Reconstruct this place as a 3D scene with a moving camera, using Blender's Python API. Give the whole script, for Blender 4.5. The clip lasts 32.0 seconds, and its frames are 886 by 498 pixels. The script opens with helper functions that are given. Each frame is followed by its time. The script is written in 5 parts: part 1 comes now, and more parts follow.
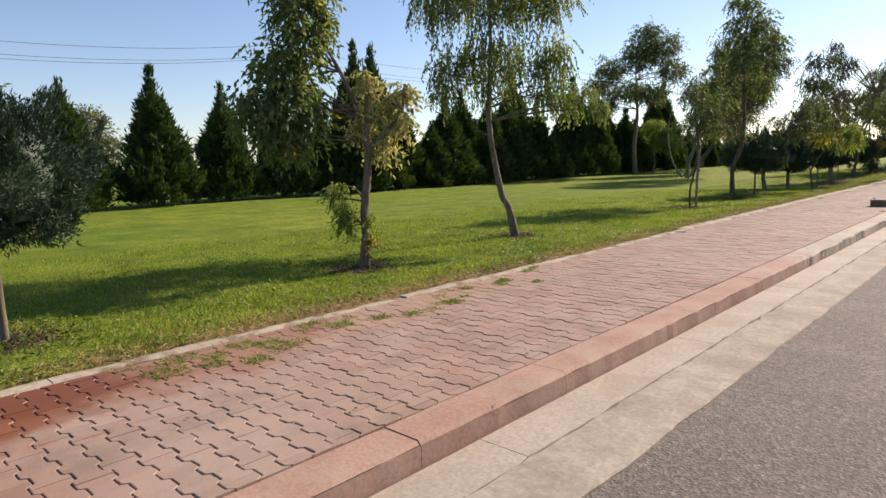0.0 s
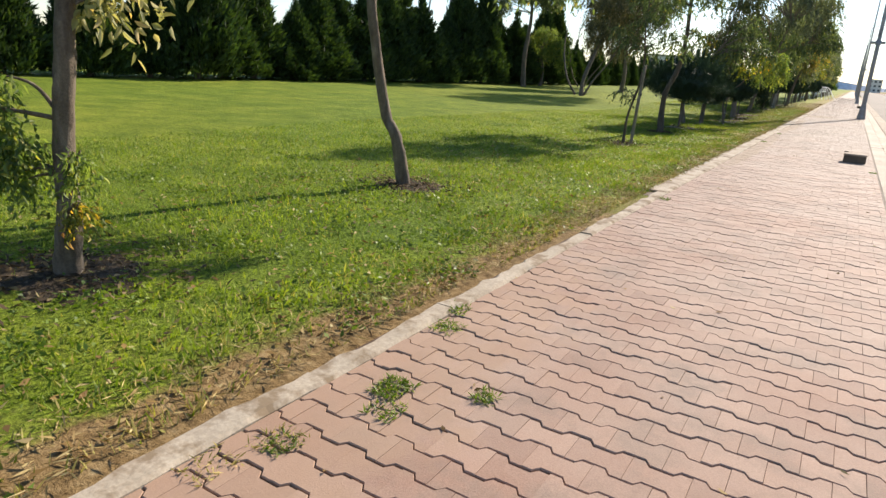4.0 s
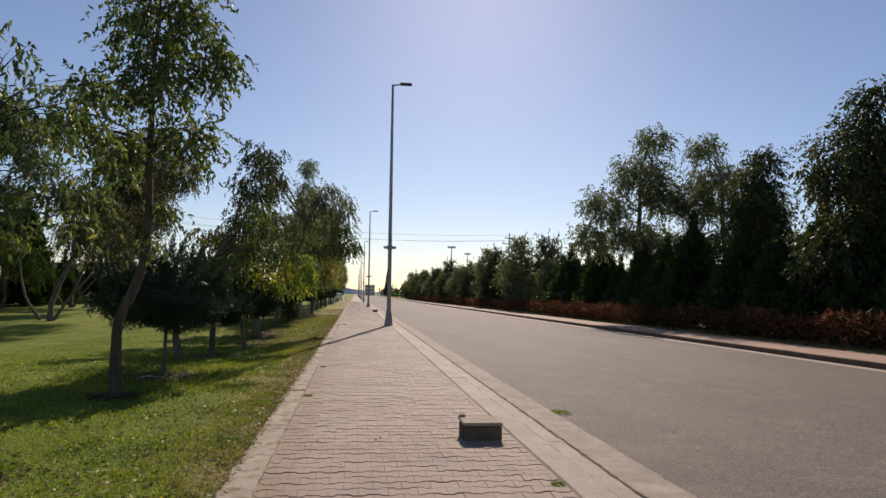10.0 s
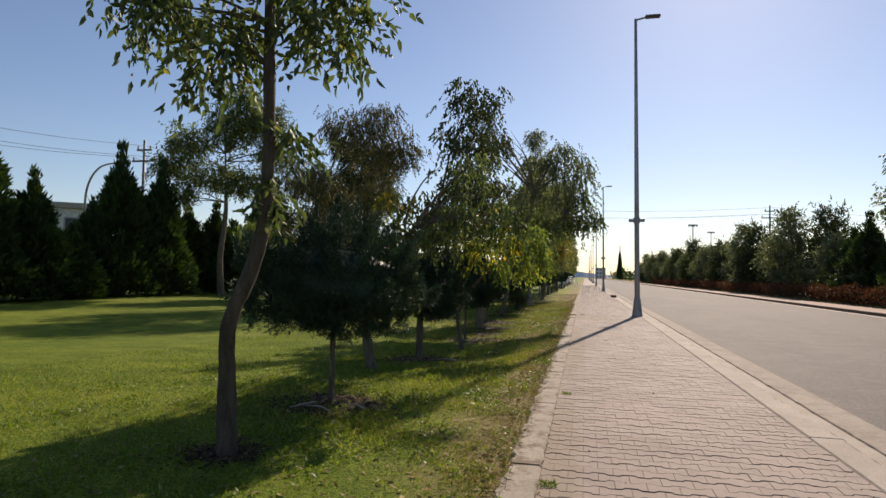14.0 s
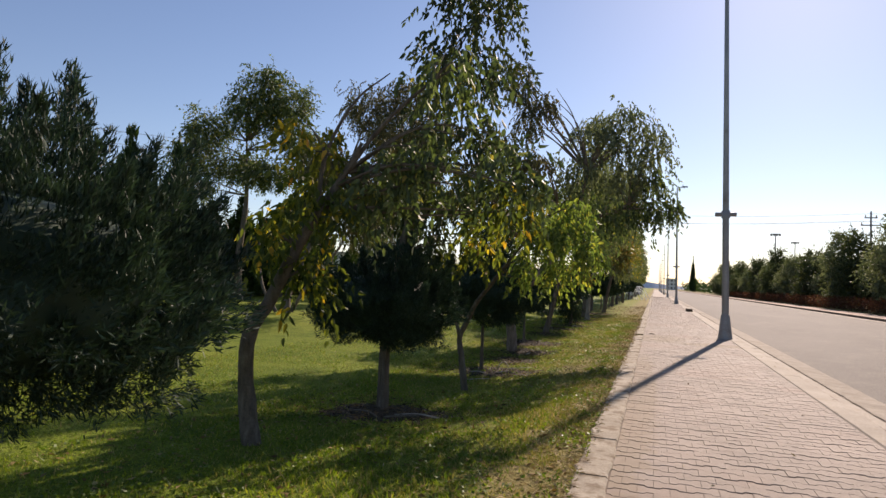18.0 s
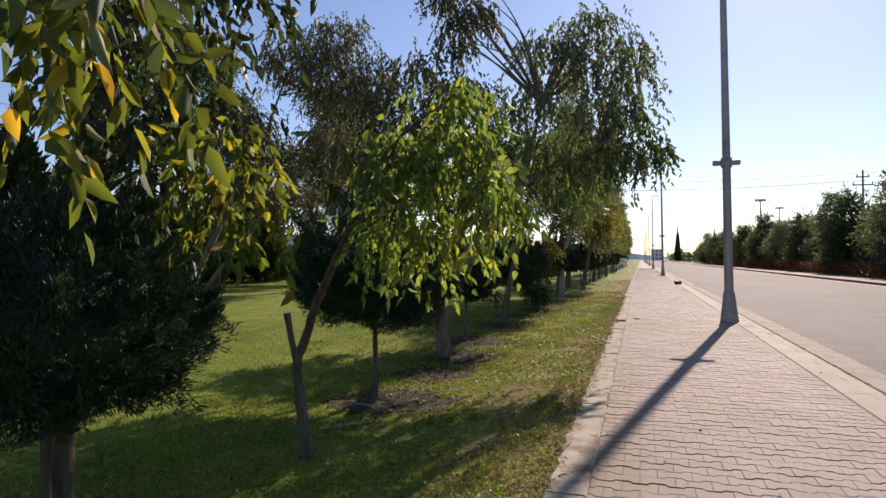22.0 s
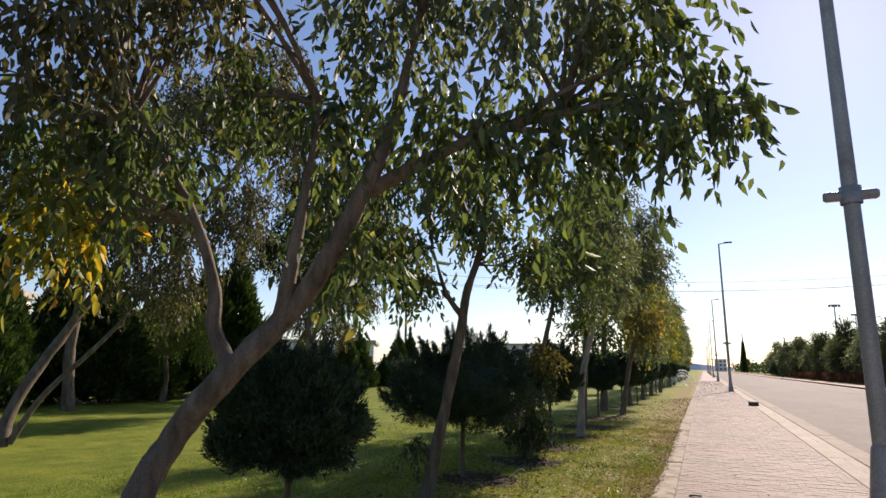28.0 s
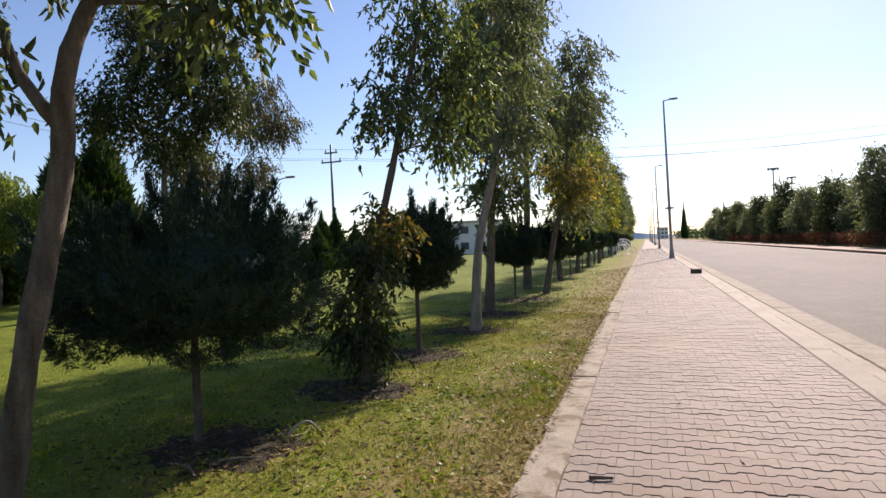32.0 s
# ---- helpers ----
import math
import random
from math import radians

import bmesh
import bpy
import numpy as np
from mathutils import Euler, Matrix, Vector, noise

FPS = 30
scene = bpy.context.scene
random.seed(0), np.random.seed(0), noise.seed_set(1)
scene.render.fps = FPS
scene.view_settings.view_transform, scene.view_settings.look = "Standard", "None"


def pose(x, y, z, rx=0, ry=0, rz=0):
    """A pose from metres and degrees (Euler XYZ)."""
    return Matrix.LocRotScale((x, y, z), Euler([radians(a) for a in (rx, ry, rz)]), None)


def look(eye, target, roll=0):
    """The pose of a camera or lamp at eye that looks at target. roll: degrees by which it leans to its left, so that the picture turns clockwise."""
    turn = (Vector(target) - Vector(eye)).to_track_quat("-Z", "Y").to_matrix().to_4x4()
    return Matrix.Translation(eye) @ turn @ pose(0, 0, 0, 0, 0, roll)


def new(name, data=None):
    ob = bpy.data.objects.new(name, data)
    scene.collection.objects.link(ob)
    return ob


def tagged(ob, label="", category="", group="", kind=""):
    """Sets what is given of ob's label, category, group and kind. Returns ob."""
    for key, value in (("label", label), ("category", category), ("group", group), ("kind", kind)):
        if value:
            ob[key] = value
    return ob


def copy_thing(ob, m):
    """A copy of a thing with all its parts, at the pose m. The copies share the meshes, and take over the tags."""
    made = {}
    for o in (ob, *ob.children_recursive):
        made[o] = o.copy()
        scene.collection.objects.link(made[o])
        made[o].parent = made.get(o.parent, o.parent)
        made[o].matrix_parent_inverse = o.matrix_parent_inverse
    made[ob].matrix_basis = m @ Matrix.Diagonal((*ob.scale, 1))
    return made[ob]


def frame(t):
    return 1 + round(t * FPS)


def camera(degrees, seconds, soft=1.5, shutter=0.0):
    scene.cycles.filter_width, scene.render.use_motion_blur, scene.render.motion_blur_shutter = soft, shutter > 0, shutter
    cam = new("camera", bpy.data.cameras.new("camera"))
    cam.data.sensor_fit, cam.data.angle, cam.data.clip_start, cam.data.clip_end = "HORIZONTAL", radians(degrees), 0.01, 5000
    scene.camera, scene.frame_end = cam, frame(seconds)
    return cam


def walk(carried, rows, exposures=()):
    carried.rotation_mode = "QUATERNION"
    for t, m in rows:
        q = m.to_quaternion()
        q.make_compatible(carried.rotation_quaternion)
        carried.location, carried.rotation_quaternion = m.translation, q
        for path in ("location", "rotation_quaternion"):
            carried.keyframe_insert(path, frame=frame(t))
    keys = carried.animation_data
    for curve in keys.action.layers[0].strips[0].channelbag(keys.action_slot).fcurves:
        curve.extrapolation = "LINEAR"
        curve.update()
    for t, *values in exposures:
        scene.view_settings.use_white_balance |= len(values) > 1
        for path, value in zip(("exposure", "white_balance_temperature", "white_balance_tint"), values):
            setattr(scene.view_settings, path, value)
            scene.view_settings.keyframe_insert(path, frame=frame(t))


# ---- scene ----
cam = camera(69.9, 32.0)
PATH = [
    (0, (-0.407, 1.051, 1.339), (-1.77, 2.489, 1.07), -1.9),
    (0.5, (-0.796, 1.581, 1.321), (-2.063, 3.086, 0.96), 0.9),
    (1, (-1.201, 2.023, 1.345), (-2.659, 3.391, 1.269), 2.4),
    (1.5, (-1.563, 2.452, 1.352), (-3.027, 3.81, 1.229), 2.2),
    (2, (-1.96, 2.877, 1.275), (-3.407, 4.242, 1.065), 1.7),
    (2.5, (-2.448, 3.28, 1.241), (-3.952, 4.461, 0.652), 0.4),
    (3, (-2.873, 3.672, 1.252), (-3.954, 5.152, 0.452), 1.1),
    (3.5, (-3.128, 4.136, 1.267), (-4.171, 5.658, 0.495), 2.3),
    (4, (-3.393, 4.68, 1.307), (-4.386, 6.321, 0.741), 3.9),
    (4.5, (-3.621, 5.224, 1.345), (-4.622, 6.916, 0.973), 2.5),
    (6.5, (-4.18, 8.706, 1.282), (-4.93, 10.548, 1.07), -0.7),
    (7, (-4.274, 9.22, 1.342), (-4.743, 11.164, 1.395), 2.3),
    (7.5, (-4.34, 9.702, 1.368), (-4.709, 11.667, 1.378), 2.3),
    (8, (-4.395, 10.316, 1.391), (-4.535, 12.311, 1.449), 1.7),
    (8.5, (-4.385, 10.886, 1.363), (-4.428, 12.885, 1.423), 2.7),
    (9, (-4.393, 11.61, 1.361), (-4.094, 13.587, 1.403), 0.0),
    (9.5, (-4.347, 12.195, 1.354), (-4.142, 14.183, 1.432), -0.3),
    (10, (-4.367, 12.755, 1.345), (-4.097, 14.732, 1.492), 1.4),
    (10.5, (-4.414, 13.321, 1.364), (-4.33, 15.316, 1.474), 3.0),
    (11, (-4.418, 13.91, 1.364), (-4.476, 15.909, 1.38), 1.0),
    (11.5, (-4.484, 14.389, 1.327), (-4.75, 16.37, 1.374), 1.8),
    (12, (-4.514, 14.939, 1.377), (-4.915, 16.898, 1.327), 1.7),
    (12.5, (-4.602, 15.434, 1.373), (-4.963, 17.401, 1.38), 1.8),
    (13, (-4.637, 16.023, 1.333), (-5.158, 17.954, 1.338), 1.0),
    (13.5, (-4.678, 16.521, 1.361), (-5.1, 18.473, 1.459), 1.1),
    (15.5, (-4.852, 18.803, 1.337), (-5.37, 20.733, 1.273), 0.9),
    (16, (-4.933, 19.298, 1.369), (-5.37, 21.245, 1.236), 1.6),
    (16.5, (-4.886, 19.899, 1.306), (-5.447, 21.8, 1.036), 0.2),
    (17, (-4.844, 20.532, 1.33), (-5.245, 22.49, 1.27), 0.4),
    (17.5, (-4.782, 21.101, 1.324), (-5.422, 22.994, 1.408), 2.8),
    (18, (-4.727, 21.652, 1.311), (-5.363, 23.545, 1.406), 2.3),
    (18.5, (-4.677, 22.224, 1.333), (-5.342, 24.106, 1.452), -0.4),
    (19, (-4.602, 22.72, 1.369), (-5.187, 24.629, 1.478), 2.8),
    (19.5, (-4.656, 23.227, 1.397), (-5.113, 25.173, 1.452), -0.5),
    (20, (-4.634, 23.703, 1.349), (-5.132, 25.636, 1.478), 0.3),
    (20.5, (-4.634, 24.175, 1.347), (-5.2, 26.092, 1.427), -0.5),
    (21, (-4.634, 24.688, 1.389), (-5.154, 26.614, 1.52), -0.7),
    (21.5, (-4.648, 25.242, 1.357), (-5.316, 27.126, 1.439), -0.6),
    (22, (-4.699, 25.8, 1.339), (-5.293, 27.71, 1.37), 0.0),
    (22.5, (-4.749, 26.312, 1.313), (-5.534, 28.149, 1.397), 1.2),
    (23, (-4.798, 26.784, 1.311), (-5.525, 28.647, 1.337), 1.9),
    (23.5, (-4.847, 27.306, 1.32), (-5.491, 29.2, 1.32), 1.1),
    (24, (-4.797, 27.807, 1.313), (-5.503, 29.678, 1.327), -0.1),
    (24.5, (-4.816, 28.313, 1.279), (-5.27, 30.26, 1.323), 0.7),
    (26.5, (-4.577, 30.77, 1.359), (-5.246, 32.655, 1.365), -3.0),
    (27, (-4.642, 31.362, 1.395), (-5.255, 33.264, 1.48), -0.1),
    (27.5, (-4.615, 31.853, 1.424), (-5.281, 33.72, 1.693), -0.3),
    (28, (-4.606, 32.334, 1.433), (-5.344, 34.156, 1.799), 0.5),
    (28.5, (-4.57, 32.834, 1.435), (-5.302, 34.675, 1.707), -2.0),
    (29, (-4.52, 33.367, 1.416), (-5.38, 35.171, 1.483), -3.2),
    (29.5, (-4.549, 33.931, 1.444), (-5.167, 35.833, 1.453), -1.9),
    (30, (-4.527, 34.45, 1.406), (-5.206, 36.331, 1.431), -0.7),
    (30.5, (-4.478, 35.032, 1.422), (-5.195, 36.898, 1.359), -1.5),
    (31, (-4.502, 35.587, 1.379), (-5.139, 37.483, 1.339), -2.2),
    (31.5, (-4.46, 36.179, 1.388), (-5.174, 38.048, 1.37), -1.2),
    (32, (-4.479, 36.84, 1.354), (-5.09, 38.745, 1.347), -2.5),
]
walk(cam, [(t, look(eye, to, roll)) for t, eye, to, roll in PATH], [(0.0, 0.74, 7150, 22), (2.0, 0.97, 6850, 19), (4.5, 0.97, 6900, 14), (7.0, 0.14, 6800, 20), (9.0, -0.06, 7100, 21), (11.0, 0.12, 7150, 21), (12.0, 0.37, 7250, 21), (13.0, 0.07, 7200, 18), (16.0, 0.42, 7200, 23), (18.0, 0.38, 7250, 23), (19.0, 0.09, 6850, 23), (20.0, 0.38, 7300, 23), (21.0, 0.07, 7150, 23), (22.0, 0.42, 6900, 23), (23.0, 0.82, 7250, 23), (24.0, 0.37, 6900, 23), (27.0, 0.57, 7000, 23), (29.0, 0.47, 7100, 23), (32.0, 0.62, 6800, 23)])

# ---- world, sun, exposure ----
SUN_UP, SUN_AZ = 30.0, 11.0
world = bpy.data.worlds.new("world")
scene.world = world
world.use_nodes = True
wn = world.node_tree.nodes
sky = wn.new("ShaderNodeTexSky")
sky.sky_type = "NISHITA"
sky.sun_disc = False
sky.sun_elevation, sky.sun_rotation = radians(SUN_UP), radians(SUN_AZ)
sky.air_density, sky.dust_density, sky.ozone_density = 1.0, 0.2, 4.0
wn["Background"].inputs["Strength"].default_value = 0.097
world.node_tree.links.new(sky.outputs["Color"], wn["Background"].inputs["Color"])
sun = new("sun", bpy.data.lights.new("sun", "SUN"))
sun.data.energy, sun.data.angle, sun.data.color = 4.6, radians(0.6), (1.0, 0.92, 0.80)
_d = Vector((math.sin(radians(SUN_AZ)) * math.cos(radians(SUN_UP)), math.cos(radians(SUN_AZ)) * math.cos(radians(SUN_UP)), math.sin(radians(SUN_UP))))
sun.matrix_world = look(_d * 60, (0, 0, 0))


# ---- materials ----
def nodes(name):
    m = bpy.data.materials.new(name)
    m.use_nodes = True
    n, l = m.node_tree.nodes, m.node_tree.links
    return m, n, l, n["Principled BSDF"]


def ramp(n, l, fac, stops):
    r = n.new("ShaderNodeValToRGB")
    e = r.color_ramp.elements
    while len(e) < len(stops):
        e.new(0.5)
    for el, (p, c) in zip(e, stops):
        el.position, el.color = p, (*c, 1)
    l.new(fac, r.inputs["Fac"])
    return r.outputs["Color"]


def noise_tex(n, l, scale, detail=4, rough=0.55, vec=None, stretch=None):
    t = n.new("ShaderNodeTexNoise")
    t.inputs["Scale"].default_value, t.inputs["Detail"].default_value, t.inputs["Roughness"].default_value = scale, detail, rough
    if vec is None:
        vec = n.new("ShaderNodeNewGeometry").outputs["Position"]
    if stretch:
        mp = n.new("ShaderNodeMapping")
        mp.inputs["Scale"].default_value = stretch
        l.new(vec, mp.inputs["Vector"])
        vec = mp.outputs["Vector"]
    l.new(vec, t.inputs["Vector"])
    return t.outputs["Fac"]


def mix(n, l, fac, a, b, how="MIX"):
    m = n.new("ShaderNodeMix")
    m.data_type, m.blend_type = "RGBA", how
    for sock, v in ((m.inputs["Factor"], fac), (m.inputs["A"], a), (m.inputs["B"], b)):
        if isinstance(v, bpy.types.NodeSocket):
            l.new(v, sock)
        elif isinstance(v, (int, float)):
            sock.default_value = v
        else:
            sock.default_value = (*v, 1)
    return m.outputs["Result"]


def bump(n, l, bsdf, height, strength=0.4, dist=0.01):
    b = n.new("ShaderNodeBump")
    b.inputs["Strength"].default_value, b.inputs["Distance"].default_value = strength, dist
    l.new(height, b.inputs["Height"])
    l.new(b.outputs["Normal"], bsdf.inputs["Normal"])


def rough_mat(name, stops, scale=3.0, fine=60.0, rough=0.85, bumps=0.5, dist=0.006, stain=None, stain_scale=0.5, stain_at=(0.5, 0.65), stretch=None, metal=0.0):
    """A matt surface: broad and fine variation, stains with a shape of their own, fine relief."""
    m, n, l, b = nodes(name)
    col = ramp(n, l, noise_tex(n, l, scale, 6, 0.6, stretch=stretch), stops)
    f = noise_tex(n, l, fine, 3, 0.7)
    col = mix(n, l, 0.55, col, ramp(n, l, f, [(0.3, (0.55, 0.55, 0.55)), (0.7, (1.25, 1.25, 1.25))]), "MULTIPLY")
    if stain:
        s = ramp(n, l, noise_tex(n, l, stain_scale, 5, 0.65), [(stain_at[0], (0, 0, 0)), (stain_at[1], (1, 1, 1))])
        col = mix(n, l, s, col, stain)
    l.new(col, b.inputs["Base Color"])
    b.inputs["Roughness"].default_value, b.inputs["Metallic"].default_value = rough, metal
    b.inputs["Specular IOR Level"].default_value = 0.25
    bump(n, l, b, f, bumps, dist)
    return m


def leaf_mat(name, stops, through_col, glow=0.35, rough=0.58, broad=1.3):
    """Foliage: each leaf its own tint, light comes through."""
    m, n, l, b = nodes(name)
    isl = n.new("ShaderNodeNewGeometry").outputs["Random Per Island"]
    col = ramp(n, l, isl, stops)
    big = ramp(n, l, noise_tex(n, l, broad, 2), [(0.35, (0.75, 0.8, 0.75)), (0.65, (1.25, 1.2, 1.0))])
    col = mix(n, l, 1.0, col, big, "MULTIPLY")
    l.new(col, b.inputs["Base Color"])
    b.inputs["Roughness"].default_value = rough
    b.inputs["Specular IOR Level"].default_value = 0.32
    tr = n.new("ShaderNodeBsdfTranslucent")
    l.new(mix(n, l, 1.0, col, through_col, "MULTIPLY"), tr.inputs["Color"])
    ms = n.new("ShaderNodeMixShader")
    ms.inputs["Fac"].default_value = glow
    l.new(b.outputs["BSDF"], ms.inputs[1])
    l.new(tr.outputs["BSDF"], ms.inputs[2])
    l.new(ms.outputs["Shader"], n["Material Output"].inputs["Surface"])
    return m


def spot(n, l, centre, size, noise_scale):
    """A ragged patch on the ground: 1 inside, 0 outside."""
    pos = n.new("ShaderNodeNewGeometry").outputs["Position"]
    mp = n.new("ShaderNodeMapping")
    mp.vector_type = "TEXTURE"
    mp.inputs["Location"].default_value, mp.inputs["Scale"].default_value = centre, size
    l.new(pos, mp.inputs["Vector"])
    ln = n.new("ShaderNodeVectorMath")
    ln.operation = "LENGTH"
    l.new(mp.outputs["Vector"], ln.inputs[0])
    ad = n.new("ShaderNodeMath")
    ad.operation = "MULTIPLY_ADD"
    ad.inputs[1].default_value = 1.6
    l.new(noise_tex(n, l, noise_scale, 6, 0.65), ad.inputs[0])
    l.new(ln.outputs["Value"], ad.inputs[2])
    return _step(n, l, ad.outputs["Value"], 1.55, 1.85)


def _step(n, l, value, hi, lo):
    mr = n.new("ShaderNodeMapRange")
    mr.inputs["From Min"].default_value, mr.inputs["From Max"].default_value = hi, lo
    mr.inputs["To Min"].default_value, mr.inputs["To Max"].default_value = 1.0, 0.0
    l.new(value, mr.inputs["Value"])
    return mr.outputs["Result"]


def paver_mat(name, per_object):
    m, n, l, b = nodes(name)
    rnd = n.new("ShaderNodeObjectInfo").outputs["Random"] if per_object else n.new("ShaderNodeNewGeometry").outputs["Random Per Island"]
    col = ramp(n, l, rnd, [(0.0, (0.275, 0.162, 0.114)), (0.25, (0.33, 0.202, 0.143)), (0.6, (0.355, 0.222, 0.158)), (0.85, (0.395, 0.256, 0.186)), (1.0, (0.32, 0.212, 0.154))])
    sy = n.new("ShaderNodeSeparateXYZ")
    l.new(n.new("ShaderNodeNewGeometry").outputs["Position"], sy.inputs["Vector"])
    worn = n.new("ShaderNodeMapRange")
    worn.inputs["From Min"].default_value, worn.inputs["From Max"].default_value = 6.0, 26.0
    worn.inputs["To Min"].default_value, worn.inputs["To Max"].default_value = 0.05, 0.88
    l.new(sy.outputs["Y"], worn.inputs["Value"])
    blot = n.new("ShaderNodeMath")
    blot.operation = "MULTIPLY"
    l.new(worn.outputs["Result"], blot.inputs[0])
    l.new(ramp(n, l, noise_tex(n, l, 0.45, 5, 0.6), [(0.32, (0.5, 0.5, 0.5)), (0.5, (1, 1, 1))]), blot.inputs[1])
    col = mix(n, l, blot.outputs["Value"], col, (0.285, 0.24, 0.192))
    dust = ramp(n, l, noise_tex(n, l, 0.7, 6, 0.65), [(0.38, (0, 0, 0)), (0.62, (1, 1, 1))])
    col = mix(n, l, dust, col, mix(n, l, 0.55, col, (0.40, 0.32, 0.255)))
    grime = ramp(n, l, noise_tex(n, l, 2.3, 7, 0.7), [(0.50, (0, 0, 0)), (0.68, (1, 1, 1))])
    col = mix(n, l, grime, col, mix(n, l, 0.6, col, (0.20, 0.16, 0.125)))
    f = noise_tex(n, l, 140, 3, 0.75)
    col = mix(n, l, 0.5, col, ramp(n, l, f, [(0.3, (0.62, 0.6, 0.6)), (0.7, (1.2, 1.2, 1.2))]), "MULTIPLY")
    sp = ramp(n, l, noise_tex(n, l, 6, 5, 0.7), [(0.63, (0, 0, 0)), (0.72, (1, 1, 1))])
    col = mix(n, l, sp, col, mix(n, l, 0.6, col, (0.25, 0.16, 0.12)))
    soil = spot(n, l, (-5.05, 4.5, 0.0), (0.75, 5.5, 1.0), 5.0)
    col = mix(n, l, soil, col, mix(n, l, 0.55, col, (0.35, 0.235, 0.155)))
    mud = spot(n, l, (-4.95, 2.9, 0.0), (0.75, 1.5, 1.0), 3.0)
    col = mix(n, l, mud, col, mix(n, l, 0.75, col, (0.26, 0.135, 0.085)))
    for at, size in (((-4.6, 39.2, 0.0), (0.7, 1.3, 1.0)), ((-3.3, 38.0, 0.0), (1.0, 0.5, 1.0)), ((-4.9, 30.0, 0.0), (0.25, 5.0, 1.0)), ((-4.9, 20.0, 0.0), (0.2, 5.0, 1.0))):
        dirt = spot(n, l, at, size, 4.5)
        col = mix(n, l, dirt, col, mix(n, l, 0.6, col, (0.25, 0.185, 0.11)))
    wet = spot(n, l, (-4.9, 1.1, 0.0), (1.0, 1.55, 1.0), 1.6)
    col = mix(n, l, wet, col, mix(n, l, 1.0, col, (0.66, 0.36, 0.22), "MULTIPLY"))
    l.new(col, b.inputs["Base Color"])
    rr = n.new("ShaderNodeMapRange")
    rr.inputs["To Min"].default_value, rr.inputs["To Max"].default_value = 0.8, 0.4
    l.new(wet, rr.inputs["Value"])
    l.new(rr.outputs["Result"], b.inputs["Roughness"])
    b.inputs["Specular IOR Level"].default_value = 0.3
    bump(n, l, b, f, 0.5, 0.003)
    return m


def asphalt_mat():
    """Worn asphalt: pale and dark stones in a grey binder, broad tracks and dust."""
    m, n, l, b = nodes("asphalt")
    col = ramp(n, l, noise_tex(n, l, 0.35, 5, 0.6, stretch=(1.0, 0.25, 1.0)), [(0.3, (0.122, 0.104, 0.085)), (0.7, (0.17, 0.146, 0.12))])
    col = mix(n, l, ramp(n, l, noise_tex(n, l, 1.4, 6, 0.65), [(0.5, (0, 0, 0)), (0.72, (1, 1, 1))]), col, (0.185, 0.16, 0.13))
    vo = n.new("ShaderNodeTexVoronoi")
    vo.inputs["Scale"].default_value = 75
    l.new(n.new("ShaderNodeNewGeometry").outputs["Position"], vo.inputs["Vector"])
    sep = n.new("ShaderNodeSeparateColor")
    l.new(vo.outputs["Color"], sep.inputs["Color"])
    col = mix(n, l, 0.8, col, ramp(n, l, sep.outputs["Red"], [(0.0, (0.5, 0.5, 0.5)), (0.6, (1.0, 1.0, 1.0)), (0.9, (1.25, 1.23, 1.2)), (1.0, (1.8, 1.75, 1.65))]), "MULTIPLY")
    col = mix(n, l, 0.5, col, ramp(n, l, noise_tex(n, l, 22, 4, 0.75), [(0.35, (0.6, 0.6, 0.6)), (0.65, (1.3, 1.3, 1.3))]), "MULTIPLY")
    l.new(col, b.inputs["Base Color"])
    b.inputs["Roughness"].default_value = 0.85
    b.inputs["Specular IOR Level"].default_value = 0.3
    bump(n, l, b, vo.outputs["Distance"], 0.6, 0.006)
    return m


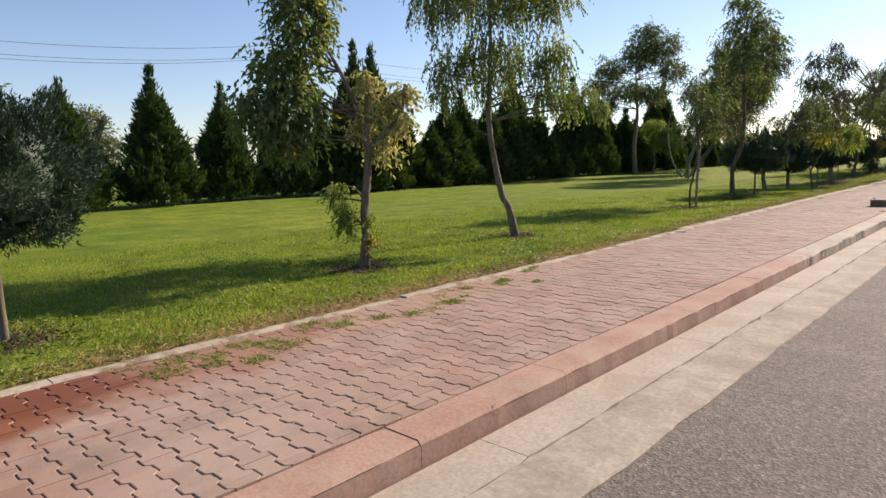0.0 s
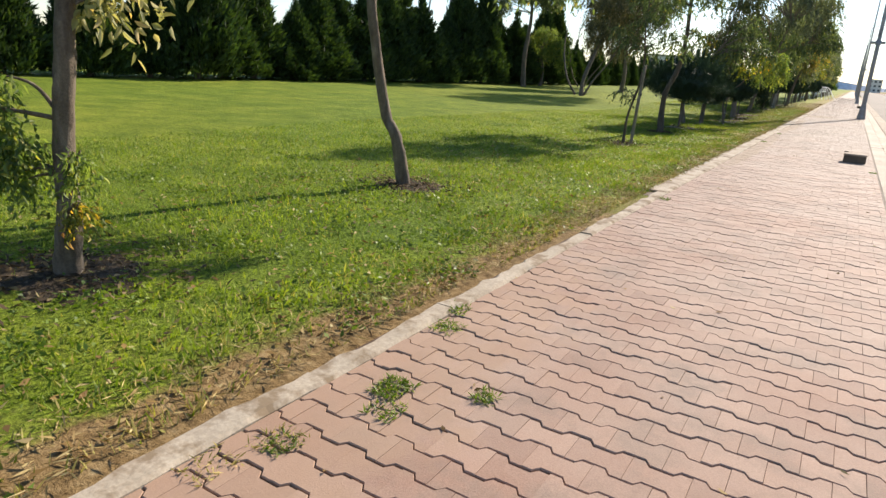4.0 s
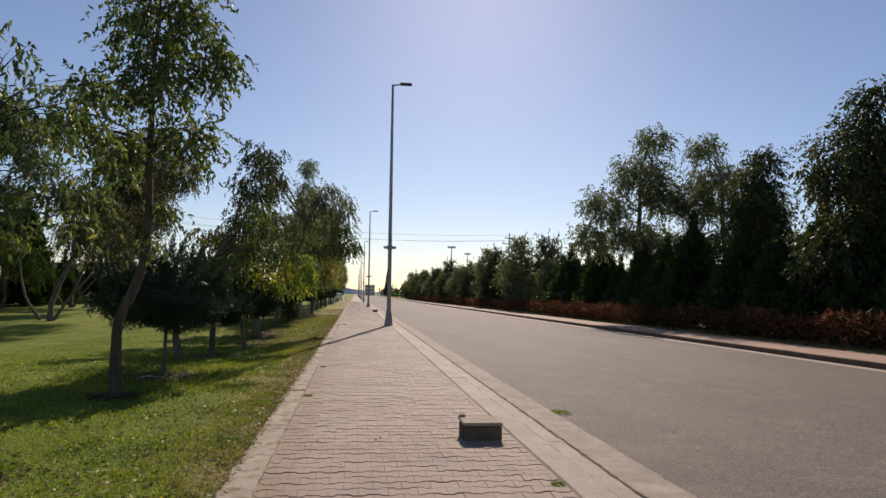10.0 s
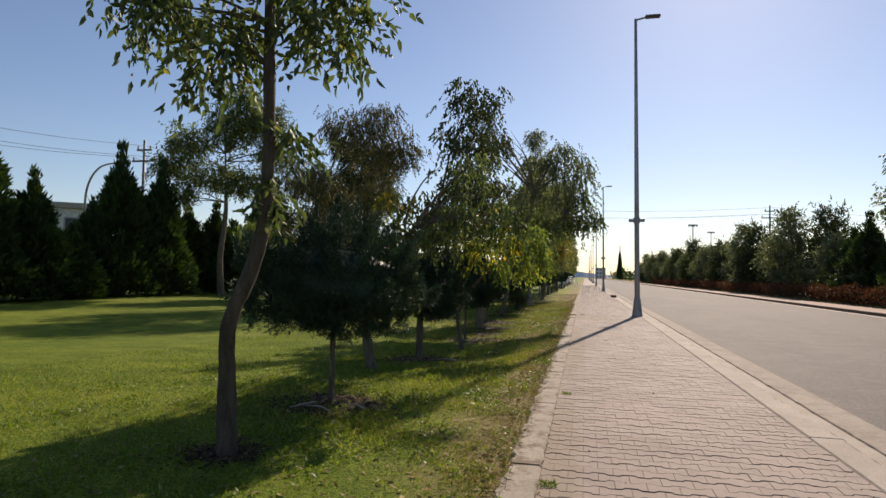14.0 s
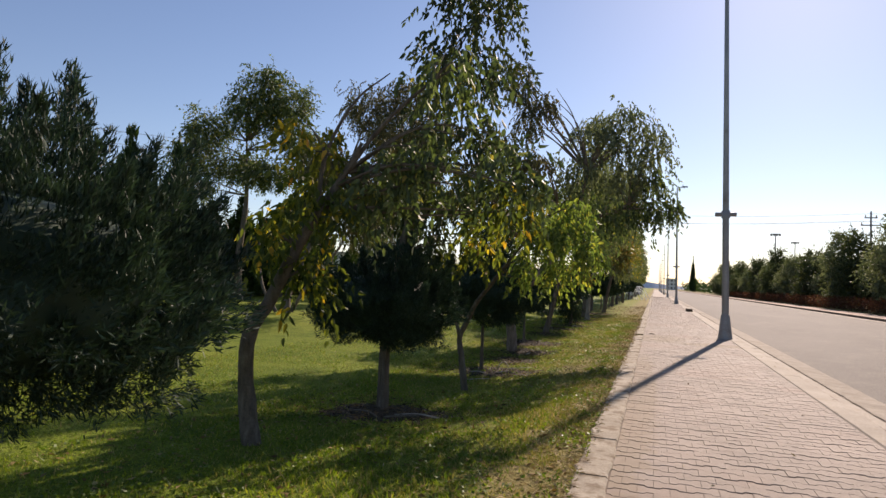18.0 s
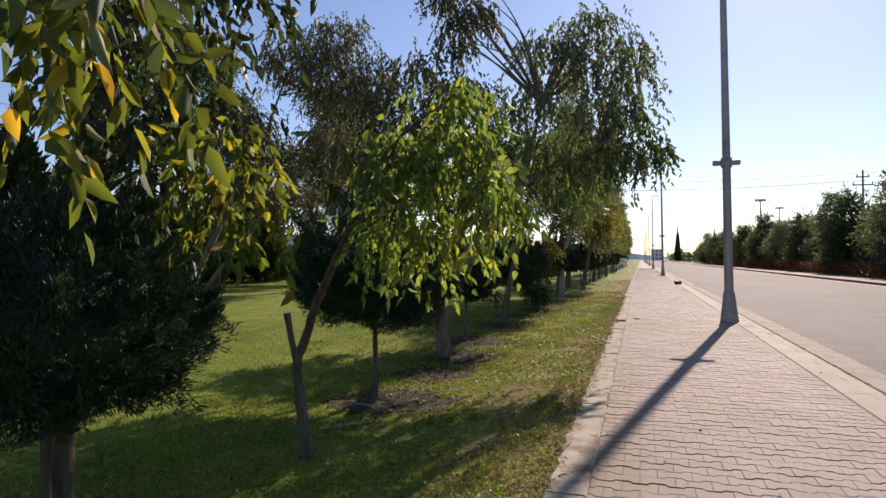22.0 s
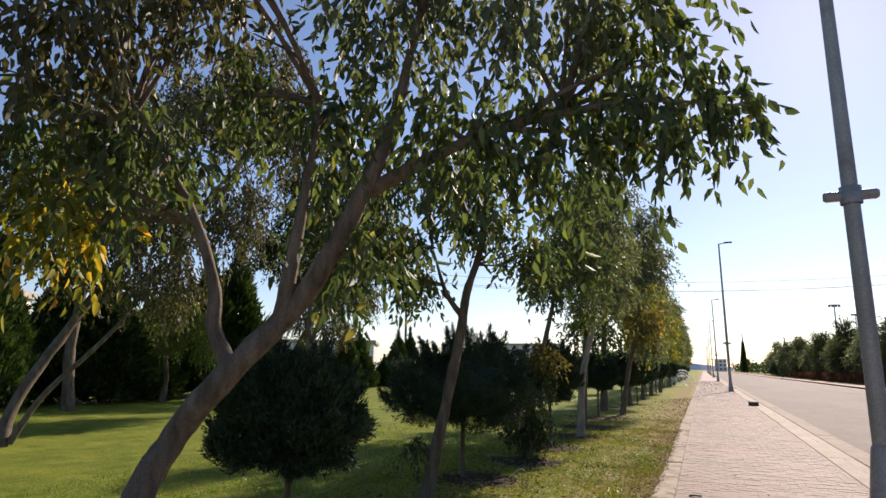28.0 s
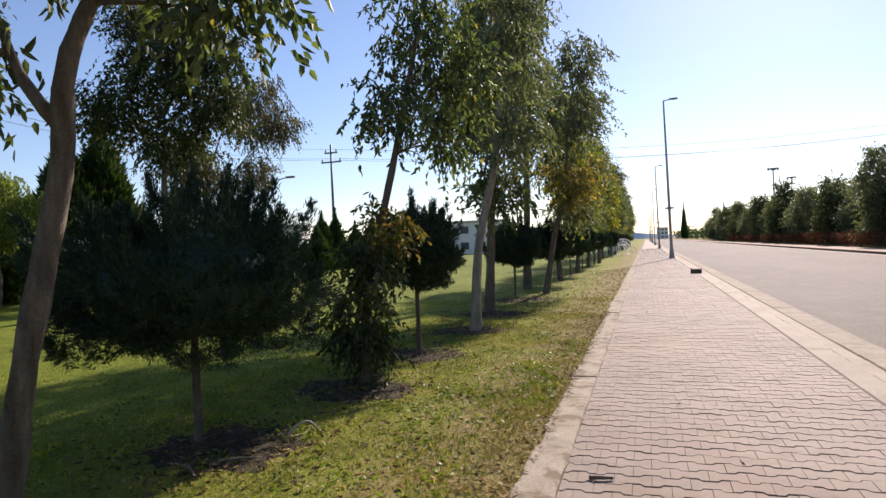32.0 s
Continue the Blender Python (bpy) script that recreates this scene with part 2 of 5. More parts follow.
def lawn_mat():
    m, n, l, b = nodes("lawn")
    pos = n.new("ShaderNodeNewGeometry").outputs["Position"]
    col = ramp(n, l, noise_tex(n, l, 1.1, 6, 0.65), [(0.3, (0.1, 0.155, 0.018)), (0.5, (0.165, 0.228, 0.028)), (0.7, (0.245, 0.295, 0.044))])
    col = mix(n, l, 0.7, col, ramp(n, l, noise_tex(n, l, 38, 5, 0.8), [(0.40, (0.08, 0.12, 0.07)), (0.60, (1.55, 1.5, 1.35))]), "MULTIPLY")
    big = ramp(n, l, noise_tex(n, l, 0.16, 4, 0.6), [(0.35, (0.8, 0.9, 0.8)), (0.65, (1.2, 1.1, 1.0))])
    col = mix(n, l, 1.0, col, big, "MULTIPLY")
    # worn, dry strip along the paving
    sx = n.new("ShaderNodeSeparateXYZ")
    l.new(pos, sx.inputs["Vector"])
    mr = n.new("ShaderNodeMapRange")
    mr.inputs["From Min"].default_value, mr.inputs["From Max"].default_value = -7.0, -5.1
    l.new(sx.outputs["X"], mr.inputs["Value"])
    ad = n.new("ShaderNodeMath")
    ad.operation = "MULTIPLY"
    l.new(mr.outputs["Result"], ad.inputs[0])
    l.new(noise_tex(n, l, 1.6, 6, 0.7), ad.inputs[1])
    my = n.new("ShaderNodeMapRange")
    my.inputs["From Min"].default_value, my.inputs["From Max"].default_value = 14.0, 34.0
    my.inputs["To Min"].default_value, my.inputs["To Max"].default_value = 0.85, 1.75
    l.new(sx.outputs["Y"], my.inputs["Value"])
    a2 = n.new("ShaderNodeMath")
    a2.operation = "MULTIPLY"
    l.new(ad.outputs["Value"], a2.inputs[0])
    l.new(my.outputs["Result"], a2.inputs[1])
    pale = n.new("ShaderNodeMapRange")
    pale.inputs["From Min"].default_value, pale.inputs["From Max"].default_value = 22.0, 37.0
    pale.inputs["To Max"].default_value = 0.75
    l.new(sx.outputs["Y"], pale.inputs["Value"])
    near = n.new("ShaderNodeMapRange")
    near.inputs["From Min"].default_value, near.inputs["From Max"].default_value = -10.5, -7.0
    near.inputs["To Min"].default_value, near.inputs["To Max"].default_value = 0.25, 1.0
    l.new(sx.outputs["X"], near.inputs["Value"])
    both = n.new("ShaderNodeMath")
    both.operation = "MULTIPLY"
    l.new(pale.outputs["Result"], both.inputs[0])
    l.new(near.outputs["Result"], both.inputs[1])
    tone = ramp(n, l, noise_tex(n, l, 2.2, 7, 0.72), [(0.32, (0.15, 0.15, 0.03)), (0.5, (0.27, 0.29, 0.05)), (0.68, (0.40, 0.34, 0.11))])
    col = mix(n, l, both.outputs["Value"], col, mix(n, l, 0.75, tone, ramp(n, l, noise_tex(n, l, 45, 4, 0.75), [(0.34, (0.2, 0.22, 0.18)), (0.58, (1.35, 1.3, 1.25))]), "MULTIPLY"))
    dry = ramp(n, l, a2.outputs["Value"], [(0.30, (0, 0, 0)), (0.5, (0.95, 0.95, 0.95))])
    col = mix(n, l, dry, col, ramp(n, l, noise_tex(n, l, 9, 6, 0.75), [(0.3, (0.17, 0.11, 0.05)), (0.5, (0.28, 0.23, 0.08)), (0.7, (0.42, 0.33, 0.16))]))
    bare = spot(n, l, (-5.17, 6.6, 0.0), (0.3, 4.2, 1.0), 3.2)
    col = mix(n, l, bare, col, ramp(n, l, noise_tex(n, l, 14, 6, 0.75), [(0.3, (0.13, 0.08, 0.035)), (0.5, (0.27, 0.18, 0.08)), (0.7, (0.42, 0.31, 0.16))]))
    l.new(col, b.inputs["Base Color"])
    b.inputs["Roughness"].default_value = 0.9
    b.inputs["Specular IOR Level"].default_value = 0.1
    bump(n, l, b, noise_tex(n, l, 30, 5, 0.8), 0.9, 0.03)
    return m


M = {}
M["lawn"] = lawn_mat()
M["paver"] = paver_mat("paver", False)
M["paver_one"] = paver_mat("paver_one", True)
M["joint"] = rough_mat("joint", [(0.3, (0.07, 0.042, 0.026)), (0.7, (0.14, 0.09, 0.058))], 4, 80)
M["joint_dusty"] = rough_mat("joint_dusty", [(0.3, (0.12, 0.083, 0.058)), (0.7, (0.21, 0.16, 0.118))], 4, 80)
M["kerb"] = rough_mat("kerb", [(0.3, (0.34, 0.205, 0.15)), (0.7, (0.44, 0.285, 0.21))], 2.2, 45, 0.85, 0.45, 0.004, (0.40, 0.31, 0.235), 1.3, (0.48, 0.70))
M["edging"] = rough_mat("edging", [(0.3, (0.34, 0.285, 0.21)), (0.7, (0.48, 0.415, 0.32))], 3.0, 50, 0.9, 0.4, 0.004, (0.22, 0.165, 0.105), 4.5, (0.50, 0.60))
M["gutter"] = rough_mat("gutter", [(0.3, (0.36, 0.305, 0.235)), (0.7, (0.48, 0.415, 0.33))], 1.4, 50, 0.85, 0.35, 0.003, (0.36, 0.28, 0.19), 2.3, (0.55, 0.75))
M["gutter_rough"] = rough_mat("gutter_rough", [(0.3, (0.30, 0.25, 0.19)), (0.7, (0.45, 0.385, 0.30))], 3.0, 38, 0.9, 0.4, 0.004, (0.27, 0.22, 0.165), 3.5, (0.54, 0.72))
M["asphalt"] = asphalt_mat()
M["soil"] = rough_mat("soil", [(0.3, (0.042, 0.031, 0.018)), (0.7, (0.10, 0.076, 0.046))], 6, 60, 0.95, 1.0, 0.03)
M["bark"] = rough_mat("bark", [(0.3, (0.088, 0.067, 0.048)), (0.55, (0.175, 0.142, 0.105)), (0.75, (0.27, 0.228, 0.174))], 5, 70, 0.9, 0.9, 0.01, stretch=(3, 3, 0.7))
M["bark_red"] = rough_mat("bark_red", [(0.3, (0.12, 0.09, 0.066)), (0.55, (0.235, 0.18, 0.138)), (0.75, (0.34, 0.275, 0.215))], 5, 70, 0.9, 0.9, 0.01, stretch=(3, 3, 0.7))
# same bark toned down, so backlit trunks carry their shade as colour
M["bark_backlit"] = rough_mat("bark_backlit", [(0.3, (0.055, 0.042, 0.03)), (0.55, (0.105, 0.084, 0.062)), (0.75, (0.165, 0.138, 0.105))], 5, 70, 0.9, 0.9, 0.01, stretch=(3, 3, 0.7))
M["bark_pale"] = rough_mat("bark_pale", [(0.3, (0.2, 0.17, 0.13)), (0.55, (0.34, 0.3, 0.235)), (0.75, (0.45, 0.4, 0.33))], 5, 70, 0.9, 0.7, 0.008, stretch=(3, 3, 0.7))
M["stake"] = rough_mat("stake", [(0.3, (0.15, 0.13, 0.095)), (0.7, (0.26, 0.225, 0.168))], 6, 60, 0.85, 0.8, 0.005, stretch=(5, 5, 0.5))
M["leaf"] = leaf_mat("leaf", [(0.0, (0.052, 0.0754, 0.04)), (0.45, (0.091, 0.117, 0.0582)), (0.8, (0.1365, 0.169, 0.0819)), (0.965, (0.18, 0.205, 0.085)), (1.0, (0.42, 0.32, 0.09))], (1.5, 1.7, 0.8), 0.32)
M["leaf_turn"] = leaf_mat("leaf_turn", [(0.0, (0.06, 0.085, 0.03)), (0.5, (0.105, 0.135, 0.042)), (0.8, (0.18, 0.20, 0.05)), (0.93, (0.36, 0.31, 0.055)), (1.0, (0.55, 0.33, 0.06))], (1.8, 1.75, 0.6), 0.52)
M["leaf_rust"] = leaf_mat("leaf_rust", [(0.0, (0.09, 0.1, 0.04)), (0.5, (0.17, 0.16, 0.05)), (0.8, (0.25, 0.2, 0.065)), (1.0, (0.34, 0.2, 0.075))], (1.5, 1.45, 0.7), 0.4)
M["leaf_cream"] = leaf_mat("leaf_cream", [(0.0, (0.15, 0.17, 0.07)), (0.4, (0.30, 0.30, 0.14)), (0.85, (0.50, 0.46, 0.27)), (1.0, (0.5, 0.36, 0.16))], (1.4, 1.4, 0.8), 0.4)
M["leaf_brown"] = leaf_mat("leaf_brown", [(0.0, (0.06, 0.062, 0.036)), (0.5, (0.1, 0.1, 0.056)), (0.9, (0.16, 0.145, 0.08)), (1.0, (0.22, 0.16, 0.08))], (1.4, 1.45, 0.8), 0.26)
# darker copy of leaf: shade of backlit crowns put into the colour
M["leaf_shaded"] = leaf_mat("leaf_shaded", [(0.0, (0.026, 0.038, 0.018)), (0.5, (0.046, 0.062, 0.028)), (0.92, (0.07, 0.09, 0.036)), (1.0, (0.14, 0.13, 0.04))], (1.6, 1.7, 0.8), 0.25)
M["leaf_bright"] = leaf_mat("leaf_bright", [(0.0, (0.085, 0.13, 0.05)), (0.45, (0.145, 0.195, 0.068)), (0.85, (0.22, 0.265, 0.085)), (1.0, (0.42, 0.37, 0.1))], (1.55, 1.7, 0.75), 0.46)
M["leaf_yellow"] = leaf_mat("leaf_yellow", [(0.0, (0.1014, 0.1248, 0.0325)), (0.55, (0.1859, 0.2028, 0.0455)), (0.78, (0.338, 0.2964, 0.052)), (0.93, (0.676, 0.4524, 0.065)), (1.0, (0.5746, 0.234, 0.065))], (1.6, 1.5, 0.6), 0.42)
M["leaf_grey"] = leaf_mat("leaf_grey", [(0.0, (0.0845, 0.104, 0.0702)), (0.5, (0.1365, 0.1625, 0.1092)), (1.0, (0.2145, 0.234, 0.1638))], (1.5, 1.55, 0.85), 0.36)
M["leaf_weep"] = leaf_mat("leaf_weep", [(0.0, (0.0739, 0.1122, 0.0578)), (0.5, (0.1257, 0.165, 0.0808)), (0.95, (0.1774, 0.2112, 0.104)), (1.0, (0.4435, 0.3168, 0.1155))], (1.8, 1.9, 0.7), 0.42)
M["needle"] = leaf_mat("needle", [(0.0, (0.015, 0.032, 0.022)), (0.5, (0.03, 0.058, 0.038)), (1.0, (0.06, 0.105, 0.068))], (1.4, 1.5, 0.9), 0.1, 0.6)
M["needle_row"] = leaf_mat("needle_row", [(0.0, (0.0204, 0.0408, 0.0163)), (0.5, (0.0357, 0.0663, 0.0224)), (1.0, (0.0612, 0.102, 0.0306))], (1.5, 1.6, 0.6), 0.22, 0.65)
M["grass"] = leaf_mat("grass", [(0.0, (0.084, 0.146, 0.019)), (0.5, (0.157, 0.232, 0.03)), (0.9, (0.235, 0.3, 0.048)), (1.0, (0.44, 0.37, 0.16))], (1.5, 1.5, 0.5), 0.4, 0.55, 0.9)
M["grass_dry"] = leaf_mat("grass_dry", [(0.0, (0.15, 0.19, 0.035)), (0.5, (0.28, 0.25, 0.085)), (1.0, (0.44, 0.36, 0.17))], (1.3, 1.3, 0.8), 0.3, 0.7)
M["lawn_weed"] = leaf_mat("lawn_weed", [(0.0, (0.07, 0.13, 0.02)), (0.5, (0.13, 0.20, 0.03)), (1.0, (0.2, 0.27, 0.05))], (1.5, 1.5, 0.5), 0.35, 0.5, 0.9)
M["litter"] = leaf_mat("litter", [(0.0, (0.1312, 0.0738, 0.0287)), (0.5, (0.2624, 0.164, 0.0574)), (1.0, (0.41, 0.3444, 0.1968))], (1.2, 1.2, 0.9), 0.15, 0.8)
M["straw"] = leaf_mat("straw", [(0.0, (0.16, 0.10, 0.045)), (0.5, (0.32, 0.23, 0.10)), (1.0, (0.50, 0.40, 0.21))], (1.1, 1.1, 0.9), 0.12, 0.8)
M["soil_crumb"] = leaf_mat("soil_crumb", [(0.0, (0.04, 0.026, 0.016)), (0.6, (0.09, 0.062, 0.035)), (1.0, (0.24, 0.18, 0.10))], (1.0, 1.0, 0.9), 0.1, 0.9)
M["box_top"] = rough_mat("box_top", [(0.3, (0.34, 0.265, 0.20)), (0.7, (0.44, 0.35, 0.27))], 5, 60, 0.9, 0.5, 0.004)
M["hedge"] = leaf_mat("hedge", [(0.0, (0.05, 0.022, 0.015)), (0.5, (0.10, 0.042, 0.026)), (0.85, (0.15, 0.07, 0.036)), (1.0, (0.07, 0.065, 0.025))], (1.5, 1.2, 0.9), 0.25, 0.85)
M["steel"] = rough_mat("steel", [(0.3, (0.33, 0.32, 0.30)), (0.7, (0.42, 0.41, 0.385))], 1.5, 40, 0.5, 0.15, 0.002, (0.20, 0.17, 0.14), 1.0, (0.6, 0.75), metal=0.3)
M["dark_steel"] = rough_mat("dark_steel", [(0.3, (0.10, 0.10, 0.10)), (0.7, (0.15, 0.15, 0.15))], 2, 40, 0.5, 0.1, 0.002, metal=0.3)
M["concrete"] = rough_mat("concrete", [(0.3, (0.38, 0.34, 0.28)), (0.7, (0.50, 0.46, 0.39))], 4, 70, 0.9, 0.7, 0.006)
# concrete with the shade of faces turned from the sun in its colour
M["shaded_concrete"] = rough_mat("shaded_concrete", [(0.3, (0.10, 0.072, 0.05)), (0.7, (0.17, 0.125, 0.09))], 4, 70, 0.9, 0.5, 0.004)
M["dark"] = rough_mat("dark", [(0.3, (0.02, 0.018, 0.015)), (0.7, (0.04, 0.035, 0.03))], 4, 70)
# pale render, base raised so the colour includes distance haze
M["render_wall"] = rough_mat("render_wall", [(0.3, (0.70, 0.68, 0.64)), (0.7, (0.80, 0.78, 0.74))], 0.4, 5)
M["glass_dark"] = rough_mat("glass_dark", [(0.3, (0.06, 0.07, 0.08)), (0.7, (0.09, 0.10, 0.11))], 0.5, 5, 0.2, 0.0)
# pale bluish tint: distance haze painted into the ridge colour
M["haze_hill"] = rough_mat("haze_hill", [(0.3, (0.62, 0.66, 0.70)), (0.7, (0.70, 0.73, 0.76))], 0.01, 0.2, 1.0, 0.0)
M["pipe"] = rough_mat("pipe", [(0.3, (0.34, 0.31, 0.26)), (0.7, (0.46, 0.43, 0.37))], 4, 40, 0.6)
M["water"], _n, _l, _b = nodes("water")
_b.inputs["Base Color"].default_value, _b.inputs["Roughness"].default_value, _b.inputs["Transmission Weight"].default_value, _b.inputs["IOR"].default_value = (0.9, 0.93, 0.95, 1), 0.5, 0.5, 1.33
M["wire"] = rough_mat("wire", [(0.3, (0.1, 0.1, 0.1)), (0.7, (0.16, 0.16, 0.16))], 2, 20, 0.6)


# ---- mesh helpers ----
rng = np.random.default_rng(7)


def to_mesh(name, verts, faces, material, smooth=False):
    """verts n x 3, faces: an n x k array or a list of index tuples."""
    me = bpy.data.meshes.new(name)
    if isinstance(faces, np.ndarray):
        k = faces.shape[1]
        me.vertices.add(len(verts))
        me.vertices.foreach_set("co", np.ascontiguousarray(verts, dtype=np.float32).ravel())
        me.loops.add(faces.size)
        me.loops.foreach_set("vertex_index", faces.ravel().astype(np.int32))
        me.polygons.add(len(faces))
        me.polygons.foreach_set("loop_start", np.arange(0, faces.size, k, dtype=np.int32))
        me.update(calc_edges=True)
    else:
        me.from_pydata([tuple(v) for v in verts], [], faces)
        me.update()
    me.materials.append(material)
    if smooth:
        me.polygons.foreach_set("use_smooth", [True] * len(me.polygons))
    return me


def put(name, me, parent=None, label="", kind="", category="", group="", at=None):
    ob = new(name, me)
    if parent is not None:
        ob.parent = parent
    if at is not None:
        ob.location = at
    return tagged(ob, label, category, group, kind)


def part(name, bm, material, parent, label=""):
    me = bpy.data.meshes.new(name)
    bm.to_mesh(me)
    bm.free()
    me.materials.append(material)
    return put(name, me, parent, label)


def thing(name, label, category, at, group=""):
    ob = new(name)
    ob.location = at
    ob.empty_display_size = 0.2
    return tagged(ob, label, category, group)


def box_bm(x0, y0, z0, x1, y1, z1, bevel=0.0, bm=None):
    bm = bm or bmesh.new()
    g = bmesh.ops.create_cube(bm, size=1, matrix=Matrix.LocRotScale(((x0 + x1) / 2, (y0 + y1) / 2, (z0 + z1) / 2), None, (x1 - x0, y1 - y0, z1 - z0)))
    if bevel:
        vs = set(g["verts"])
        bmesh.ops.bevel(bm, geom=[e for e in bm.edges if e.verts[0] in vs], offset=bevel, segments=2, affect="EDGES")
    return bm


def spline(points, steps=6):
    """A smooth line through the points (Catmull-Rom)."""
    p = np.array(points, float)
    p = np.vstack([2 * p[0] - p[1], p, 2 * p[-1] - p[-2]])
    out = []
    for i in range(1, len(p) - 2):
        for u in np.linspace(0, 1, steps, endpoint=False):
            a, b, c, d = p[i - 1 : i + 3]
            out.append(0.5 * (2 * b + (c - a) * u + (2 * a - 5 * b + 4 * c - d) * u**2 + (3 * b - 3 * c + d - a) * u**3))
    out.append(p[-2])
    return np.array(out)


def tube(line, radii, sides=8, wobble=0.0, seed=0):
    """Verts and quads of a tube along a line; radii at its two ends or at each point."""
    r = np.random.default_rng(seed)
    n = len(line)
    radii = np.interp(np.linspace(0, 1, n), np.linspace(0, 1, len(radii)), radii)
    way = np.gradient(line, axis=0)
    way /= np.linalg.norm(way, axis=1, keepdims=True) + 1e-9
    ref = np.array([0.31, 0.95, 0.05]) if abs(way[0][2]) > 0.7 else np.array([0, 0, 1.0])
    u = np.cross(way, ref)
    u /= np.linalg.norm(u, axis=1, keepdims=True) + 1e-9
    v = np.cross(way, u)
    a = np.linspace(0, 2 * np.pi, sides, endpoint=False)
    rad = radii[:, None] * (1 + wobble * r.standard_normal((n, sides)))
    ring = line[:, None] + rad[..., None] * (np.cos(a)[None, :, None] * u[:, None] + np.sin(a)[None, :, None] * v[:, None])
    verts = np.vstack([ring.reshape(-1, 3), line[-1:]])
    i, j = np.meshgrid(np.arange(n - 1), np.arange(sides), indexing="ij")
    k = (j + 1) % sides
    quads = np.stack([i * sides + j, i * sides + k, (i + 1) * sides + k, (i + 1) * sides + j], -1).reshape(-1, 4)
    cap = [((n - 1) * sides + q, (n - 1) * sides + (q + 1) % sides, n * sides) for q in range(sides)]
    return verts, [tuple(q) for q in quads] + cap


def tube_part(name, points, radii, material, parent=None, sides=8, wobble=0.0, seed=0, steps=6, label="", smooth=True):
    v, f = tube(spline(points, steps) if steps > 1 else np.array(points, float), radii, sides, wobble, seed)
    return put(name, to_mesh(name, v, f, material, smooth), parent, label)


def blades(base, way, side, length, width, fold=0.25):
    """Pointed leaves as four-cornered rhombs: base point, direction, side, length and width of each."""
    n = len(base)
    way = way / (np.linalg.norm(way, axis=1, keepdims=True) + 1e-9)
    side = side - way * (side * way).sum(1, keepdims=True)
    side = side / (np.linalg.norm(side, axis=1, keepdims=True) + 1e-9)
    up = np.cross(way, side)
    length, width = length[:, None], width[:, None]
    mid = base + way * length * 0.42
    v = np.stack([base, mid + side * width / 2 + up * width * fold, base + way * length, mid - side * width / 2 + up * width * fold], 1).reshape(-1, 3)
    return v, np.arange(4 * n).reshape(-1, 4)


def lances(base, way, side, length, width, fold=0.22, bend=0.12):
    """Lance-shaped leaves with six corners, a little folded and bent down at the tip."""
    n = len(base)
    way = way / (np.linalg.norm(way, axis=1, keepdims=True) + 1e-9)
    side = side - way * (side * way).sum(1, keepdims=True)
    side = side / (np.linalg.norm(side, axis=1, keepdims=True) + 1e-9)
    up = np.cross(way, side)
    length, width = length[:, None], width[:, None]
    a, b = base + way * length * 0.28, base + way * length * 0.66 - up * length * bend * 0.35
    tip = base + way * length - up * length * bend
    v = np.stack([base, a + side * width * 0.5 + up * width * fold, b + side * width * 0.36 + up * width * fold, tip, b - side * width * 0.36 + up * width * fold, a - side * width * 0.5 + up * width * fold], 1).reshape(-1, 3)
    q = 6 * np.arange(n)[:, None]
    return v, np.vstack([q + [0, 1, 2, 3], q + [0, 3, 4, 5]])


def sprays(centres, spread, count, per, leaf, droop, r):
    """Leafy twigs: each a short line from its centre with leaves along it. centres n x 3, spread n x 3 (semi-axes), count: twigs of each."""
    starts, outs = [], []
    for c, s, k in zip(centres, spread, count):
        d = r.standard_normal((k, 3))
        d /= np.linalg.norm(d, axis=1, keepdims=True)
        lump = 0.72 + 0.28 * np.sin(d[:, :1] * 5 + c[0] * 3) * np.sin(d[:, 1:2] * 6 + c[1]) + 0.18 * np.sin(d[:, 2:] * 9 + c[2])
        starts.append(c + d * s * lump * r.uniform(0.25, 1.08, (k, 1)) ** 0.6)
        outs.append(d)
    starts, outs = np.vstack(starts), np.vstack(outs)
    k = len(starts)
    way = outs * [0.7, 0.7, 0.35] + r.standard_normal((k, 3)) * 0.35 - [0, 0, droop]
    way /= np.linalg.norm(way, axis=1, keepdims=True)
    reach = r.uniform(0.5, 1.2, (k, 1)) * leaf * 3.0
    u = np.tile(np.linspace(0.0, 1.0, per), k)[:, None] + r.uniform(-0.08, 0.08, (k * per, 1))
    way, reach, p = np.repeat(way, per, 0), np.repeat(reach, per, 0), np.repeat(starts, per, 0)
    base = p + way * reach * u - [0, 0, 1] * (droop * 0.4 * reach * u**2)
    aim = way * 0.5 + r.standard_normal((k * per, 3)) * 0.55 - [0, 0, droop * 0.9]
    n = len(base)
    return (lances if leaf < 0.14 else blades)(base, aim, r.standard_normal((n, 3)), leaf * r.uniform(0.6, 1.15, n), leaf * r.uniform(0.27, 0.45, n))


# ---- ground, road, paving ----
EDGE_L, PAVE_L, PAVE_R, KERB_R, GUT_R, ROAD_R = -5.20, -4.99, -2.81, -2.52, -1.78, 7.95
NEAR, FAR = -60.0, 520.0


def sheet(name, profile, ys, material, label, category, kind="structure"):
    """A sheet with the given cross-section (x, z), drawn along y."""
    v = [(x, y, z) for y in ys for x, z in profile]
    k = len(profile)
    f = [(j * k + i, j * k + i + 1, (j + 1) * k + i + 1, (j + 1) * k + i) for j in range(len(ys) - 1) for i in range(k - 1)]
    return put(name, to_mesh(name, v, f, material), None, label, kind, category)


